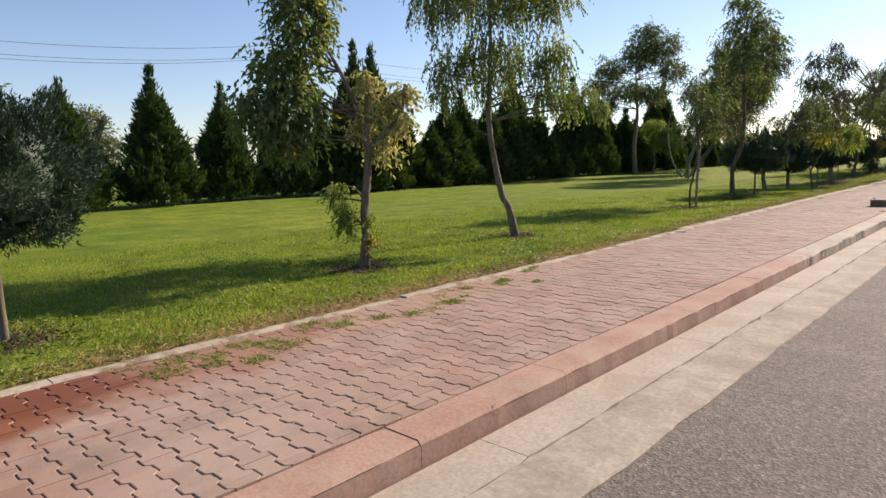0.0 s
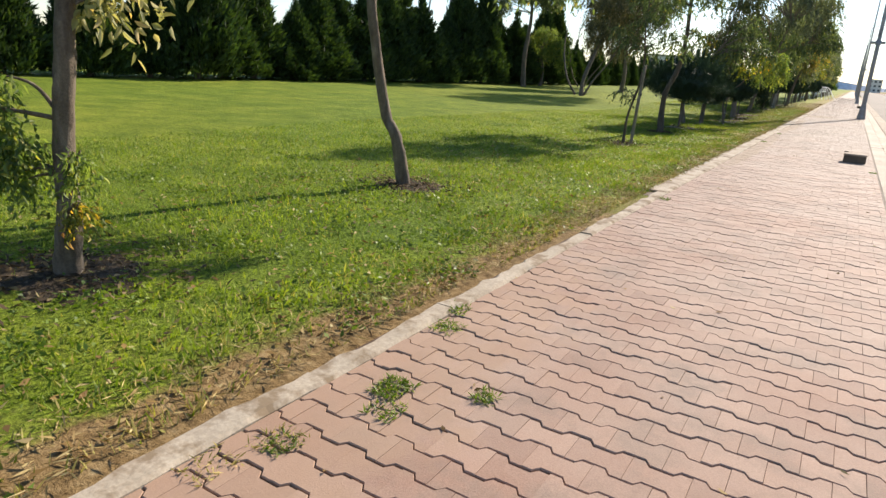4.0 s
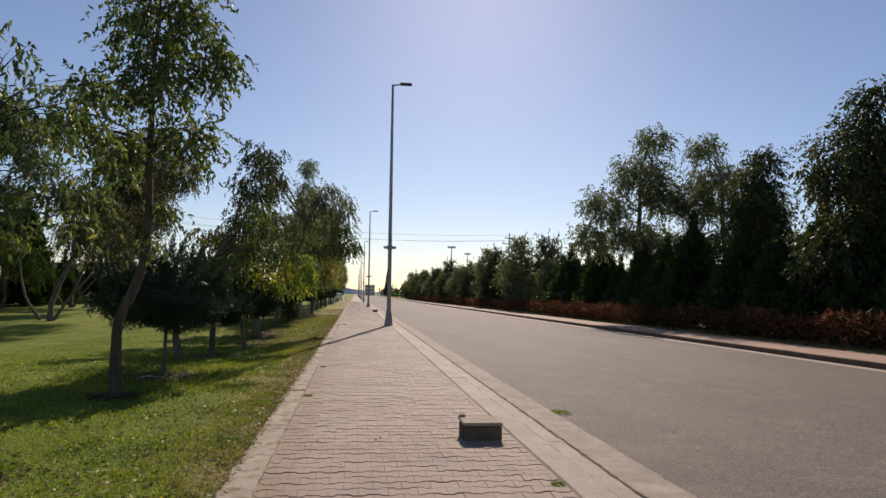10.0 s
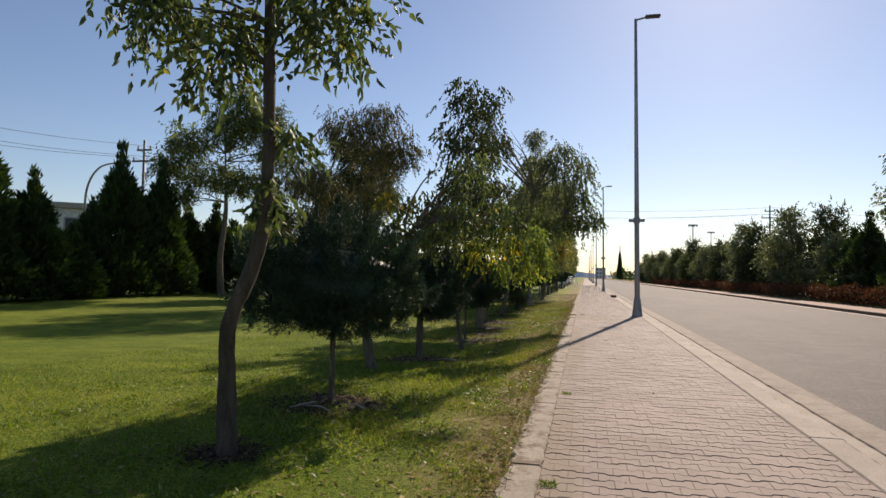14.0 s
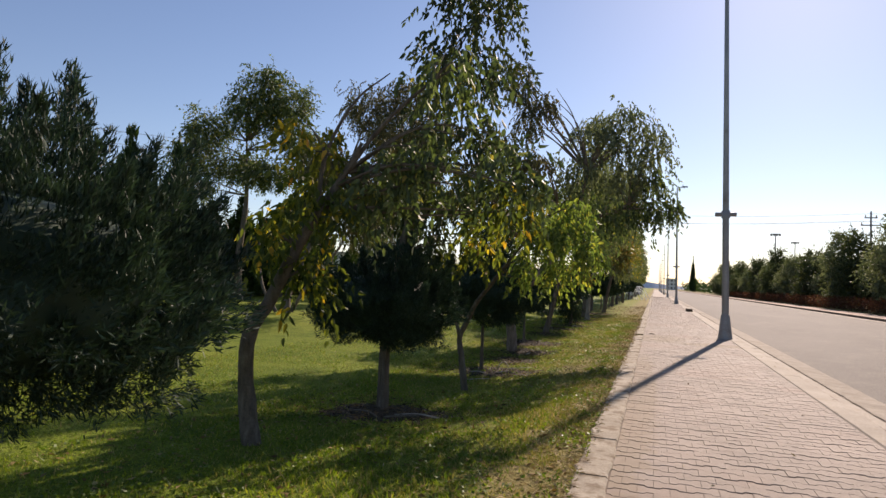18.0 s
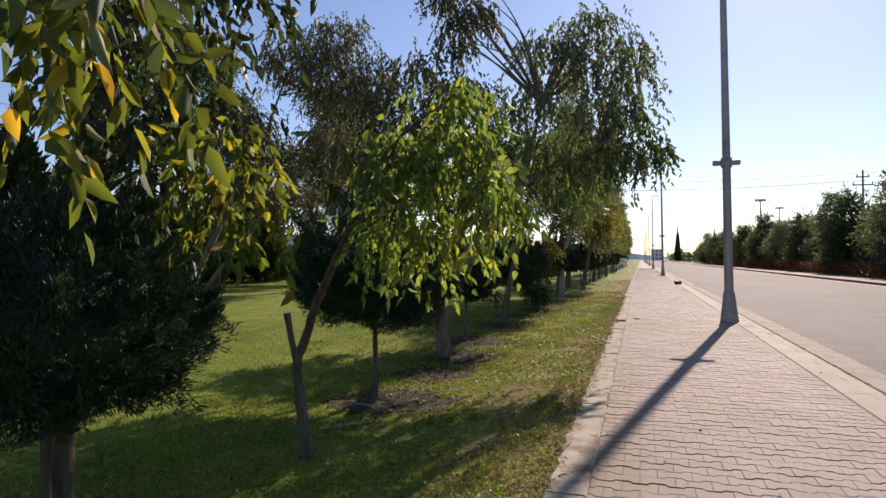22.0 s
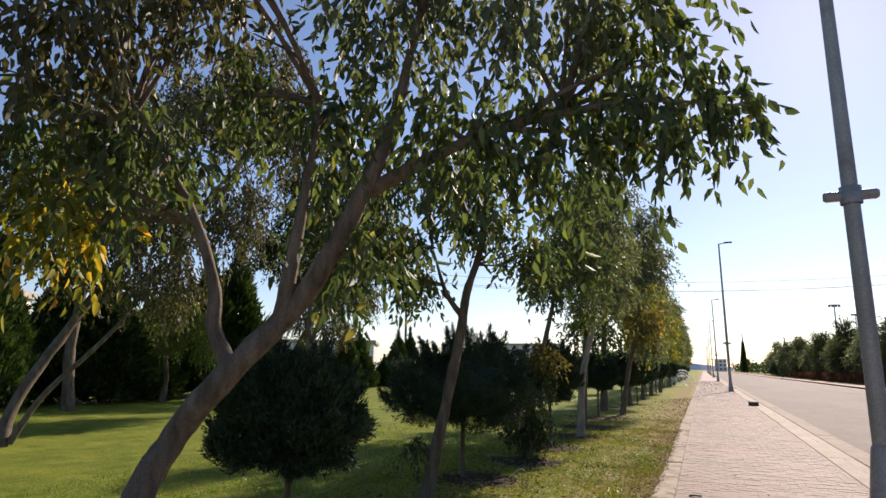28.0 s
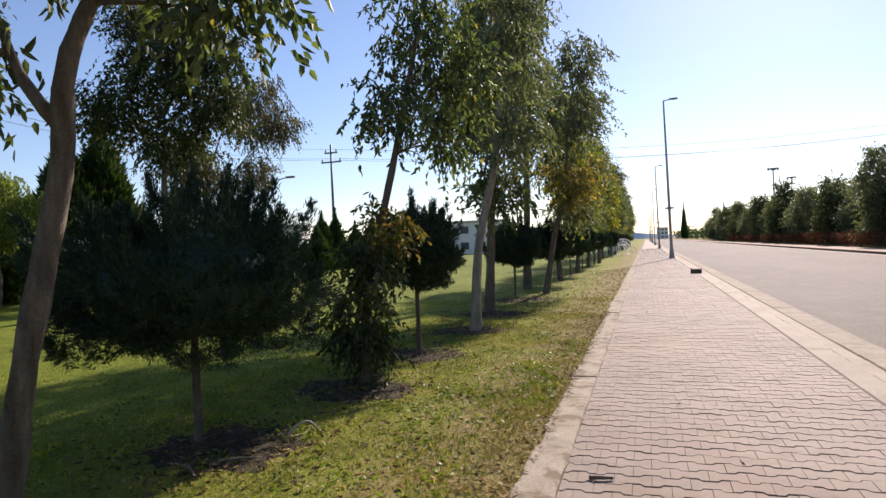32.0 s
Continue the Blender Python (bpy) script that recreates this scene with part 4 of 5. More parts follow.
leafy_tree("young_tree", (-7.42, 10.42), 47, [(0, 0), (-0.13, 0.48), (-0.26, 0.8), (-0.45, 1.91), (-0.42, 2.76), (-0.4, 3.6), (-0.4, 4.6)], [(-0.37, 3.2, 1.1, 0.8), (-0.41, 4.4, 1.25, 1.0), (-1.3, 4.3, 0.7, 0.8), (0.6, 4.3, 0.8, 0.8), (-1.25, 2.9, 0.42, 0.7), (0.66, 3.08, 0.5, 0.8), (-0.4, 5.4, 0.9, 0.8), (0.95, 2.45, 0.3, 0.35, -0.3), (0.6, 2.55, 0.4, 0.35, 0.1), (1.22, 2.2, 0.16, 0.12, -0.81, "leaf_weep", 0.06), (1.38, 2.2, 0.14, 0.14, -0.91, "leaf_weep", 0.06), (1.1, 2.5, 0.3, 0.2, -0.7, "leaf_weep", 0.06)], "leaf_weep", "young weeping tree with a crooked pale trunk", 0.055, 0.078, 0.36, 1.25, seed=2, group=ROW, limbs=2)
leafy_tree("young_tree", (-7.17, 17.75), 5, [(0, 0), (0.0, 0.4), (0.06, 0.75), (0.15, 1.1), (0.17, 1.6), (0.12, 2.2), (0.1, 2.9)], [(0.1, 2.35, 0.35, 0.3), (0.42, 2.6, 0.34, 0.3), (-0.12, 2.85, 0.32, 0.28), (0.55, 2.15, 0.24, 0.24), (0.15, 1.85, 0.28, 0.25), (0.2, 3.1, 0.3, 0.25), (0.7, 1.95, 0.34, 0.34), (-0.25, 2.1, 0.3, 0.32), (0.75, 2.7, 0.3, 0.3), (-0.12, 0.98, 0.14, 0.16)], "leaf", "staked sapling with thin drooping leaves", 0.022, 0.074, 0.11, 0.7, "bark_backlit", 3, group=ROW, limbs=4)
leafy_tree("young_tree", (-7.4, 21.5), 4, [(0.05, 0), (0.0, 0.5), (0.03, 0.95), (0.22, 1.5), (0.3, 2.1), (0.27, 3.3), (0.26, 4.33), (0.3, 5.3)], [(0.34, 5.05, 0.85, 0.8), (-0.55, 4.0, 0.45, 0.32), (-0.7, 3.5, 0.35, 0.28), (1.0, 4.5, 0.4, 0.5), (0.21, 5.8, 0.6, 0.35), (0.75, 3.4, 0.5, 0.45), (-0.2, 3.2, 0.45, 0.4), (0.3, 4.1, 0.6, 0.5), (0.46, 2.45, 0.11, 0.07, 0.0), (0.3, 2.02, 0.05, 0.06, 0.0)], "leaf", "tall young tree with a curved trunk darkened for backlight and an airy crown", 0.058, 0.105, 0.55, 0.6, "bark_backlit", 4, group=ROW)
leafy_tree("young_tree", (-7.8, 26.1), 18, [(0.03, 0), (-0.07, 0.4), (-0.04, 0.8), (0.1, 1.1), (0.35, 1.6), (0.6, 2.05), (0.8, 2.4)], [(0.4, 2.45, 0.32, 0.24, 0.0, "leaf_yellow"), (0.38, 1.9, 0.34, 0.42), (0.9, 2.2, 0.34, 0.38, 0.1, "leaf"), (1.35, 2.3, 0.36, 0.4, 0.0, "leaf"), (0.38, 1.35, 0.22, 0.3), (0.12, 1.7, 0.18, 0.3), (0.8, 1.95, 0.3, 0.26, 0.1, "leaf"), (1.5, 3.05, 0.5, 0.32, 0.0, "leaf"), (1.85, 2.3, 0.36, 0.4, 0.1, "leaf"), (2.05, 2.0, 0.2, 0.25, 0.2), (2.15, 2.2, 0.16, 0.2, -0.1, "leaf")], "leaf_turn", "leaning tree with yellowing leaves in an arching crown", 0.058, 0.1, 0.25, 0.8, seed=5, group=ROW, forks=[[(0.45, 1.8), (0.5, 2.3), (0.72, 2.75), (1.0, 3.0)], [(0.6, 2.05), (0.95, 2.55), (1.3, 2.9), (1.6, 3.1)]], fork_width=0.36)
leafy_tree("young_tree", (-7.68, 28.46), 17, [(0.0, 0), (0.02, 0.8), (0.15, 1.6), (0.3, 2.6), (0.5, 3.6)], [(0.5, 2.1, 0.65, 0.6), (0.75, 3.0, 0.65, 0.55), (1.05, 1.8, 0.24, 0.4, -0.4, "leaf_turn"), (0.8, 3.9, 0.85, 0.65), (0.95, 4.7, 0.75, 0.5), (0.1, 2.6, 0.5, 0.5)], "leaf_shaded", "slender tree with hanging twigs, leaves darkened for backlight", 0.05, 0.1, 0.3, 0.9, seed=6, group=ROW)
leafy_tree("young_tree", (-7.22, 30.28), 0, [(0, 0), (-0.09, 0.25, 0.05), (-0.12, 0.5, 0.06), (0.0, 0.74, 0.0), (0.14, 0.98, -0.12), (0.45, 1.3, -0.42), (0.8, 1.65, -0.78), (1.2, 2.05, -1.05)], [(1.52, 1.98, 0.32, 0.28, -1.05), (1.22, 1.9, 0.27, 0.28, -1.0), (1.78, 1.72, 0.18, 0.28, -1.15), (1.56, 2.24, 0.22, 0.14, -1.1), (1.1, 2.06, 0.2, 0.18, -0.9), (0.98, 1.55, 0.16, 0.24, -0.75), (1.4, 1.5, 0.2, 0.22, -1.05)], "leaf_bright", "young tree with bright yellow-green leaves on a crooked stem", 0.036, 0.08, 0.5, 0.95, seed=7, group=ROW, forks=[[(-0.11, 0.46, 0.06), (-0.17, 0.68, 0.06), (-0.21, 0.9, 0.05)]], fork_width=0.95, blunt=True)
# grey and brown upper clumps put haze into the leaf colour
leafy_tree("young_tree", (-7.6, 35.33), 20, [(-0.03, 0), (-0.1, 0.6), (0.05, 1.0), (0.32, 1.32), (0.8, 1.88), (1.15, 2.5), (1.33, 3.04), (1.5, 3.8)], [(-0.3, 2.8, 0.6, 0.5), (-0.85, 3.15, 0.55, 0.55), (0.9, 3.1, 0.4, 0.5), (0.3, 3.3, 0.3, 0.35), (1.7, 3.0, 0.6, 0.52), (2.4, 2.95, 0.52, 0.58), (2.95, 3.05, 0.42, 0.42), (3.3, 3.15, 0.4, 0.42), (2.9, 3.7, 0.55, 0.45), (2.9, 4.3, 0.55, 0.45, 0.0, "leaf_grey", 0.105), (1.6, 4.7, 0.7, 0.5, 0.0, "leaf_grey", 0.105), (0.0, 5.6, 0.5, 0.45, 0.0, "leaf_brown", 0.1), (-0.1, 6.1, 0.32, 0.28, 0.0, "leaf_brown", 0.1), (0.5, 5.3, 0.4, 0.4, 0.0, "leaf_brown", 0.1), (2.2, 5.15, 0.65, 0.42, 0.0, "leaf_grey", 0.105), (2.9, 4.8, 0.45, 0.4, 0.0, "leaf_grey", 0.105), (-0.3, 3.25, 0.5, 0.45, -0.8, "leaf_brown", 0.1), (-0.95, 3.6, 0.5, 0.45, -0.9, "leaf_brown", 0.1), (0.2, 3.9, 0.5, 0.4, -0.8, "leaf_brown", 0.1), (-1.4, 3.05, 0.5, 0.45, -0.6, "leaf_brown", 0.1), (0.05, 3.9, 0.5, 0.5, 0.0, "leaf_brown", 0.1), (-0.5, 4.3, 0.55, 0.55, 0.0, "leaf_brown", 0.1), (0.15, 4.9, 0.5, 0.5, 0.0, "leaf_brown", 0.1), (1.3, 3.9, 0.7, 0.6, 0.0, "leaf_grey", 0.105), (2.3, 3.8, 0.75, 0.6, 0.0, "leaf_grey", 0.105), (2.2, 4.5, 0.6, 0.45, 0.0, "leaf_grey", 0.105), (1.15, 2.25, 0.2, 0.25), (-0.75, 2.45, 0.4, 0.3, -0.1, "leaf_yellow")], "leaf", "leaning tree with reddish bark and a wide hanging crown", 0.08, 0.115, 0.33, 1.0, "bark_red", 8, ROW, forks=[[(0.38, 1.4), (0.26, 1.65), (0.23, 1.95), (0.0, 2.5), (-0.4, 3.0)], [(0.67, 1.73), (0.75, 2.3), (0.85, 3.1)], [(1.15, 2.5), (1.7, 2.8), (2.4, 3.05)]])
leafy_tree("young_tree", (-7.42, 39.1), 19, [(-0.12, 0), (0.09, 0.89), (0.27, 1.78), (0.35, 2.28), (0.53, 2.9), (0.6, 3.8)], [(-0.5, 2.95, 0.55, 0.4), (-1.25, 3.05, 0.6, 0.45), (-0.3, 2.5, 0.34, 0.3), (-1.1, 2.5, 0.35, 0.4), (0.5, 3.2, 0.5, 0.42), (1.1, 2.75, 0.38, 0.35), (0.3, 3.8, 0.75, 0.5), (-0.6, 3.7, 0.6, 0.4), (-0.22, 0.6, 0.07, 0.12, 0.0, "leaf", 0.08)], "leaf", "slanting young tree with a forked grey trunk", 0.056, 0.1, 0.56, 0.8, seed=9, group=ROW, forks=[[(0.3, 2.0), (0.1, 2.3), (-0.05, 2.8)]])
leafy_tree("young_tree", (-7.35, 42.9), 19, [(0, 0), (0.1, 1.1), (0.34, 2.0), (0.63, 3.24), (0.8, 4.0)], [(0.0, 0.5, 0.4, 0.5, 0.0, "leaf_shaded"), (-0.05, 0.75, 0.38, 0.55, 0.05), (0.05, 1.25, 0.36, 0.4, 0.0, "leaf_shaded"), (0.15, 1.2, 0.34, 0.4, -0.1), (0.3, 1.65, 0.36, 0.34, 0.0, "leaf_rust"), (0.78, 3.6, 0.6, 0.8), (0.34, 2.9, 0.45, 0.5), (0.95, 4.6, 0.6, 0.6), (1.25, 3.2, 0.4, 0.55), (1.0, 2.5, 0.3, 0.35)], "leaf", "thin leaning tree with leafy shoots up from its foot", 0.042, 0.088, 0.42, 0.7, seed=10, group=ROW)
leafy_tree("young_tree", (-7.22, 46.9), 19, [(0.01, 0), (0.13, 1.32), (0.43, 2.65), (0.57, 3.77), (0.6, 5.0)], [(0.61, 5.2, 1.0, 1.1), (0.61, 4.2, 1.0, 0.8), (0.66, 3.2, 0.83, 0.7)], "leaf_grey", "young tree with a pale straight trunk and grey-green crown", 0.065, 0.095, 0.46, 0.8, "bark_pale", 11, group=ROW)
leafy_tree("young_tree", (-7.3, 53.9), 19, [(0.2, 0), (0.5, 1.5), (0.8, 2.7), (1.0, 4.5)], [(1.1, 4.9, 1.2, 1.5), (1.4, 6.3, 0.8, 0.8, 0.0, "leaf_grey"), (1.0, 3.1, 1.0, 0.8, 0.0, "leaf_rust"), (0.9, 2.7, 0.4, 0.4, -0.8, "leaf_rust"), (1.1, 2.2, 0.8, 0.5)], "leaf_grey", "young tree turning rusty and olive", 0.07, 0.12, 0.5, 0.7, seed=12, group=ROW)
leafy_tree("young_tree", (-7.9, 55.6), 10, [(0, 0), (0.1, 3.0), (0.2, 6.0), (0.2, 9.5)], [(0.2, 9.7, 0.7, 1.0), (0.1, 8.0, 1.0, 1.0), (0.4, 6.3, 1.1, 1.0)], "leaf_grey", "tall narrow grey-green tree in the row", 0.09, 0.13, 0.5, 0.6, seed=17, group=ROW)
far_row = [
    leafy_tree("young_tree", (-7.6, 49.5), 10, [(0, 0), (0.1, 1.5), (0.2, 3.0), (0.2, 5.2)], [(0.2, 5.6, 1.1, 1.2), (0.5, 4.0, 1.1, 1.0), (-0.5, 4.2, 0.9, 0.9), (0.3, 2.6, 0.8, 0.6)], "leaf", ROWLBL, 0.08, 0.17, 0.8, 0.6, seed=13, group=ROW),
    leafy_tree("young_tree", (-7.4, 59.5), 10, [(0, 0), (-0.1, 1.4), (0.1, 2.8), (0.2, 4.2)], [(0.2, 4.2, 1.3, 1.2), (0.6, 2.8, 1.0, 0.8), (0.1, 5.6, 0.9, 0.9)], "leaf_turn", ROWLBL, 0.08, 0.17, 0.8, 0.6, seed=14, group=ROW),
    leafy_tree("young_tree", (-7.4, 65.0), 10, [(0, 0), (0.1, 1.4), (0.1, 2.8), (0.2, 6.0)], [(0.2, 7.0, 1.2, 1.6), (0.4, 4.6, 1.3, 1.2), (0.3, 3.0, 1.2, 0.8)], "leaf_grey", ROWLBL, 0.08, 0.17, 0.8, 0.6, seed=15, group=ROW),
]
for q in range(17):
    copy_thing(far_row[q % 3], pose(-7.4 + 0.25 * math.sin(q * 1.7), 70.5 + 5.1 * q, 0, 0, 0, 61 * q))


# tall conifers behind the lawn
def tall_conifer_mesh(h, w, seed):
    r = np.random.default_rng(seed)
    n = 2200
    z = 1 - np.sqrt(r.uniform(0, 1, n))
    a = r.uniform(0, 2 * np.pi, n)
    prof = w * np.minimum(0.95, 1.1 * (1 - z) ** 0.95) * (0.86 + 0.22 * np.sin(9 * z + 3 * a + seed) + 0.15 * np.sin(23 * z + 5 * a))
    rad = prof * r.uniform(0.3, 1.0, n) ** 0.5
    p = np.stack([np.cos(a) * rad, np.sin(a) * rad, 0.15 + z * h], 1)
    # boughs: pointed sprays that sweep up and out and break the outline
    k = 150
    za, aa = r.uniform(0.04, 0.92, k) ** 0.9, r.uniform(0, 2 * np.pi, k)
    u = np.linspace(0, 1, 11)
    ra = w * np.minimum(0.9, 1.0 - za) * r.uniform(0.5, 1.0, k)
    reach = r.uniform(0.35, 0.85, k) * (1.1 - 0.6 * za)
    q = np.stack([np.cos(aa) * ra, np.sin(aa) * ra, 0.1 + za * h * 0.88], 1)[:, None] + (reach[:, None] * np.stack([np.cos(aa) * 0.5, np.sin(aa) * 0.5, 0.8 + 0 * aa], 1))[:, None] * u[None, :, None]
    q = q.reshape(-1, 3) + r.standard_normal((k * 11, 3)) * np.tile(0.09 * (1 - u) + 0.015, k)[:, None]
    tip = np.stack([0.03 * r.standard_normal(60), 0.03 * r.standard_normal(60), h * r.uniform(0.85, 1.12, 60)], 1)
    p = np.vstack([p, q, tip])
    d = np.stack([p[:, 0], p[:, 1], 0.3 + 0 * p[:, 0]], 1)
    d /= np.linalg.norm(d, axis=1, keepdims=True) + 1e-6
    return to_mesh("foliage", *tuft_cloud(p, d, 0.27, 5, r, 0.8, 0.26), M["needle_row"])


def tall_conifer(base, h, w, seed):
    tree = thing("tall_conifer", "tall dark-green conifer in a row behind the lawn", "conifer", (base[0], base[1], 0), "conifer row behind the lawn")
    tube_part("trunk", [(0, 0, -0.05), (0.03, 0, h * 0.4), (0, 0, h * 0.9)], [0.14, 0.1, 0.02], M["bark"], tree, 7, 0.05, seed)
    put("foliage", tall_conifer_mesh(h, w, seed), tree)
    return tree


cones = [tall_conifer((-26.2, 8.6), 4.1, 1.55, 1), tall_conifer((-26.3, 11.9), 4.8, 1.6, 2), tall_conifer((-26.6, 15.0), 4.4, 1.5, 3), tall_conifer((-26.3, 17.7), 4.0, 1.5, 4)]
q = 0
yy = 20.0
while yy < 110:
    s = 0.86 + 0.4 * abs(math.sin(q * 2.3))
    c = copy_thing(cones[q % 4], pose(-26.3 + 0.5 * math.sin(q * 1.9), yy, 0, 0, 0, 83 * q))
    s *= 0.66 if yy > 60 else 1.0
    c.scale = (s, s, s * (0.98 + 0.22 * math.sin(q)))
    yy += 1.8 + 0.4 * math.sin(q * 3.1)
    q += 1
for q in range(9):
    c = copy_thing(cones[q % 4], pose(-26.3 + 0.4 * math.sin(q * 2), 6.2 - 2.6 * q, 0, 0, 0, 40 * q))
    c.scale = (0.95, 0.95, 0.72 + 0.1 * math.sin(q * 3))

# lawn trees with several trunks
LAWN = "spreading trees on the lawn"
lt = [
    leafy_tree("lawn_tree", (-16.5, 40.4), 0, [(0, 0), (-0.1, 0.8, 0.3), (0.1, 2.4, 1.2), (0.5, 4.6, 2.4), (1.0, 6.8, 3.0)], [(1.4, 7.7, 1.7, 1.2, 3.0), (2.8, 6.8, 1.5, 1.4, 2.6), (4.1, 6.6, 1.1, 1.2, 2.6), (-0.4, 5.4, 1.5, 1.3, 2.4), (1.3, 4.4, 1.5, 1.2, 2.0), (3.0, 8.3, 1.2, 0.8, 3.0), (3.1, 4.7, 1.1, 1.3, 2.2), (0.2, 3.6, 1.3, 0.9, 1.2), (1.9, 3.1, 1.2, 0.9, 1.6), (0.9, 5.2, 1.3, 1.0, 0.9)], "leaf_brown", "weeping olive-brown lawn tree with several low trunks", 0.095, 0.12, 0.4, 1.0, seed=31, limbs=2, group=LAWN, forks=[[(0.1, 0.0, 0.1), (0.5, 0.9, 0.4), (1.2, 2.4, 1.4), (1.9, 4.8, 2.4)], [(-0.3, 0.0, -0.2), (-0.9, 0.9, -0.2), (-1.5, 2.4, 0.4), (-1.8, 4.0, 1.4)]]),
    leafy_tree("lawn_tree", (-23.3, 47.0), 14, [(0, 0), (-0.1, 2.0), (0.1, 4.5), (0.0, 7.5)], [(0.3, 9.0, 1.8, 1.4), (-1.9, 8.0, 1.5, 1.2), (2.0, 9.3, 1.5, 1.3), (0.9, 10.5, 1.3, 0.8), (-3.0, 6.9, 1.2, 0.9), (-0.6, 6.4, 1.9, 1.0), (2.6, 7.6, 1.3, 1.1), (1.2, 6.0, 1.5, 1.0), (-2.2, 5.4, 1.1, 0.8)], "leaf", "tall dark lawn tree with a broad rounded crown", 0.15, 0.18, 0.85, 0.5, seed=33, group=LAWN),
    leafy_tree("lawn_tree", (-17.8, 52.0), 18, [(0, 0), (0.1, 1.2), (0.0, 3.0), (0.1, 5.5)], [(0.0, 7.2, 1.8, 1.5), (1.4, 6.0, 1.4, 1.4), (-1.2, 5.8, 1.5, 1.3), (1.8, 7.4, 1.1, 1.0), (0.2, 4.8, 1.5, 1.0), (-0.6, 8.6, 1.3, 0.9), (1.0, 8.5, 1.2, 0.8)], "leaf_shaded", "tall lawn tree with a pale trunk and a dark open crown", 0.13, 0.17, 0.75, 0.6, seed=32, group=LAWN, forks=[[(0.05, 2.0), (0.5, 3.4), (1.2, 5.0)]]),
]
copy_thing(lt[0], pose(-22.6, 57.0, 0))
leafy_tree("lawn_tree", (-24.0, 51.5), 25, [(0, 0), (0.1, 1.0), (-0.1, 2.4), (0.1, 4.0)], [(0.0, 3.9, 1.1, 0.8), (-1.1, 3.1, 0.9, 0.9), (1.1, 3.2, 0.9, 0.9), (-1.6, 2.0, 0.6, 0.7), (0.2, 2.6, 0.9, 0.7), (1.5, 2.1, 0.6, 0.7)], "leaf_bright", "light-green weeping tree before the conifer row", 0.1, 0.13, 0.6, 1.1, seed=35, group=LAWN)

# far side of the road: hedge, conifers and tall trees
r = np.random.default_rng(5)
n = 42000
p = np.stack([r.uniform(10.25, 11.5, n), 8 + 162 * r.uniform(0, 1, n) ** 1.4, 1.0 * r.uniform(0, 1, n) ** 0.6], 1)
p[:, 2] *= 1 + 0.14 * np.sin(p[:, 1] * 1.3) + 0.1 * np.sin(p[:, 1] * 4.1)
v, f = blades(p, r.standard_normal((n, 3)) + [0, 0, 0.6], r.standard_normal((n, 3)), r.uniform(0.12, 0.27, n), r.uniform(0.04, 0.08, n))
put("hedge", to_mesh("hedge", v, f, M["hedge"]), None, "low dry reddish-brown hedge along the far footway", "stuff", "hedge")
RIGHT = "trees beyond the road"
rt = [
    leafy_tree("roadside_tree", (13.2, 51.5), 0, [(0, 0), (0.2, 3), (0.5, 6), (0.6, 10)], [(0.8, 9.6, 2.4, 2.0), (-1.6, 7.6, 1.9, 1.5), (2.2, 8.0, 1.9, 1.6), (1.6, 12.0, 1.5, 1.0), (0.0, 5.6, 2.4, 1.5), (-2.9, 5.4, 1.3, 1.4), (2.2, 5.2, 1.6, 1.2)], "leaf_grey", "tall airy tree beyond the road", 0.2, 0.25, 0.8, 0.6, seed=51, group=RIGHT),
    leafy_tree("roadside_tree", (13.6, 33.0), 0, [(0, 0), (-0.1, 3), (0.2, 6), (0.2, 8.5)], [(0.2, 7.4, 1.7, 1.5), (-1.2, 6.0, 1.5, 1.4), (1.3, 5.8, 1.6, 1.4), (0.5, 8.9, 1.0, 0.8), (0.0, 4.2, 2.1, 1.2), (-1.0, 3.0, 1.5, 0.9)], "leaf_shaded", "tall tree beyond the road, green darkened for shade", 0.16, 0.22, 0.9, 0.6, seed=52, group=RIGHT),
]
for q, (x, y, s) in enumerate([(14.8, 41.0, 0.95), (14.2, 27.0, 1.0), (17.5, 23.0, 1.0), (15.0, 18.0, 0.9), (16.8, 36.0, 0.9)]):
    c = copy_thing(rt[1], pose(x, y, 0, 0, 0, 95 * q + 30))
    c.scale = (s, s, s)
c = copy_thing(rt[0], pose(18.3, 48.5, 0, 0, 0, 140))
c.scale = (0.95, 0.95, 0.92)
bush = [
    leafy_tree("roadside_bush", (13.2, 62.0), 0, [(0, 0), (0.1, 1.0), (0.0, 2.4)], [(0.0, 2.6, 1.3, 1.0), (-0.9, 1.6, 1.0, 1.0), (0.9, 1.7, 1.0, 1.0), (0.2, 3.6, 0.7, 0.6), (0.0, 0.8, 1.4, 0.7)], "leaf_grey", "rounded grey-green bush beyond the road", 0.09, 0.2, 1.0, 0.1, seed=61, group="bushes beyond the road"),
    leafy_tree("roadside_bush", (13.4, 67.0), 0, [(0, 0), (-0.1, 1.0), (0.0, 2.0)], [(0.2, 2.2, 1.5, 0.9), (-1.0, 1.4, 1.0, 0.9), (1.1, 1.4, 1.0, 0.9), (0.0, 0.8, 1.5, 0.7), (-0.4, 3.1, 0.8, 0.6)], "leaf_shaded", "rounded bush beyond the road, green darkened for shade", 0.09, 0.2, 1.0, 0.1, seed=62, group="bushes beyond the road"),
]
for q in range(40):
    c = copy_thing(bush[q % 2], pose(13.6 + 1.1 * math.sin(q * 1.9), 70.0 + 3.9 * q, -0.02, 0, 0, 71 * q))
    k = 1.0 + 0.45 * abs(math.sin(q * 2.2))
    c.scale = (k, k, k * (1.25 + 0.28 * math.sin(q * 1.37)))
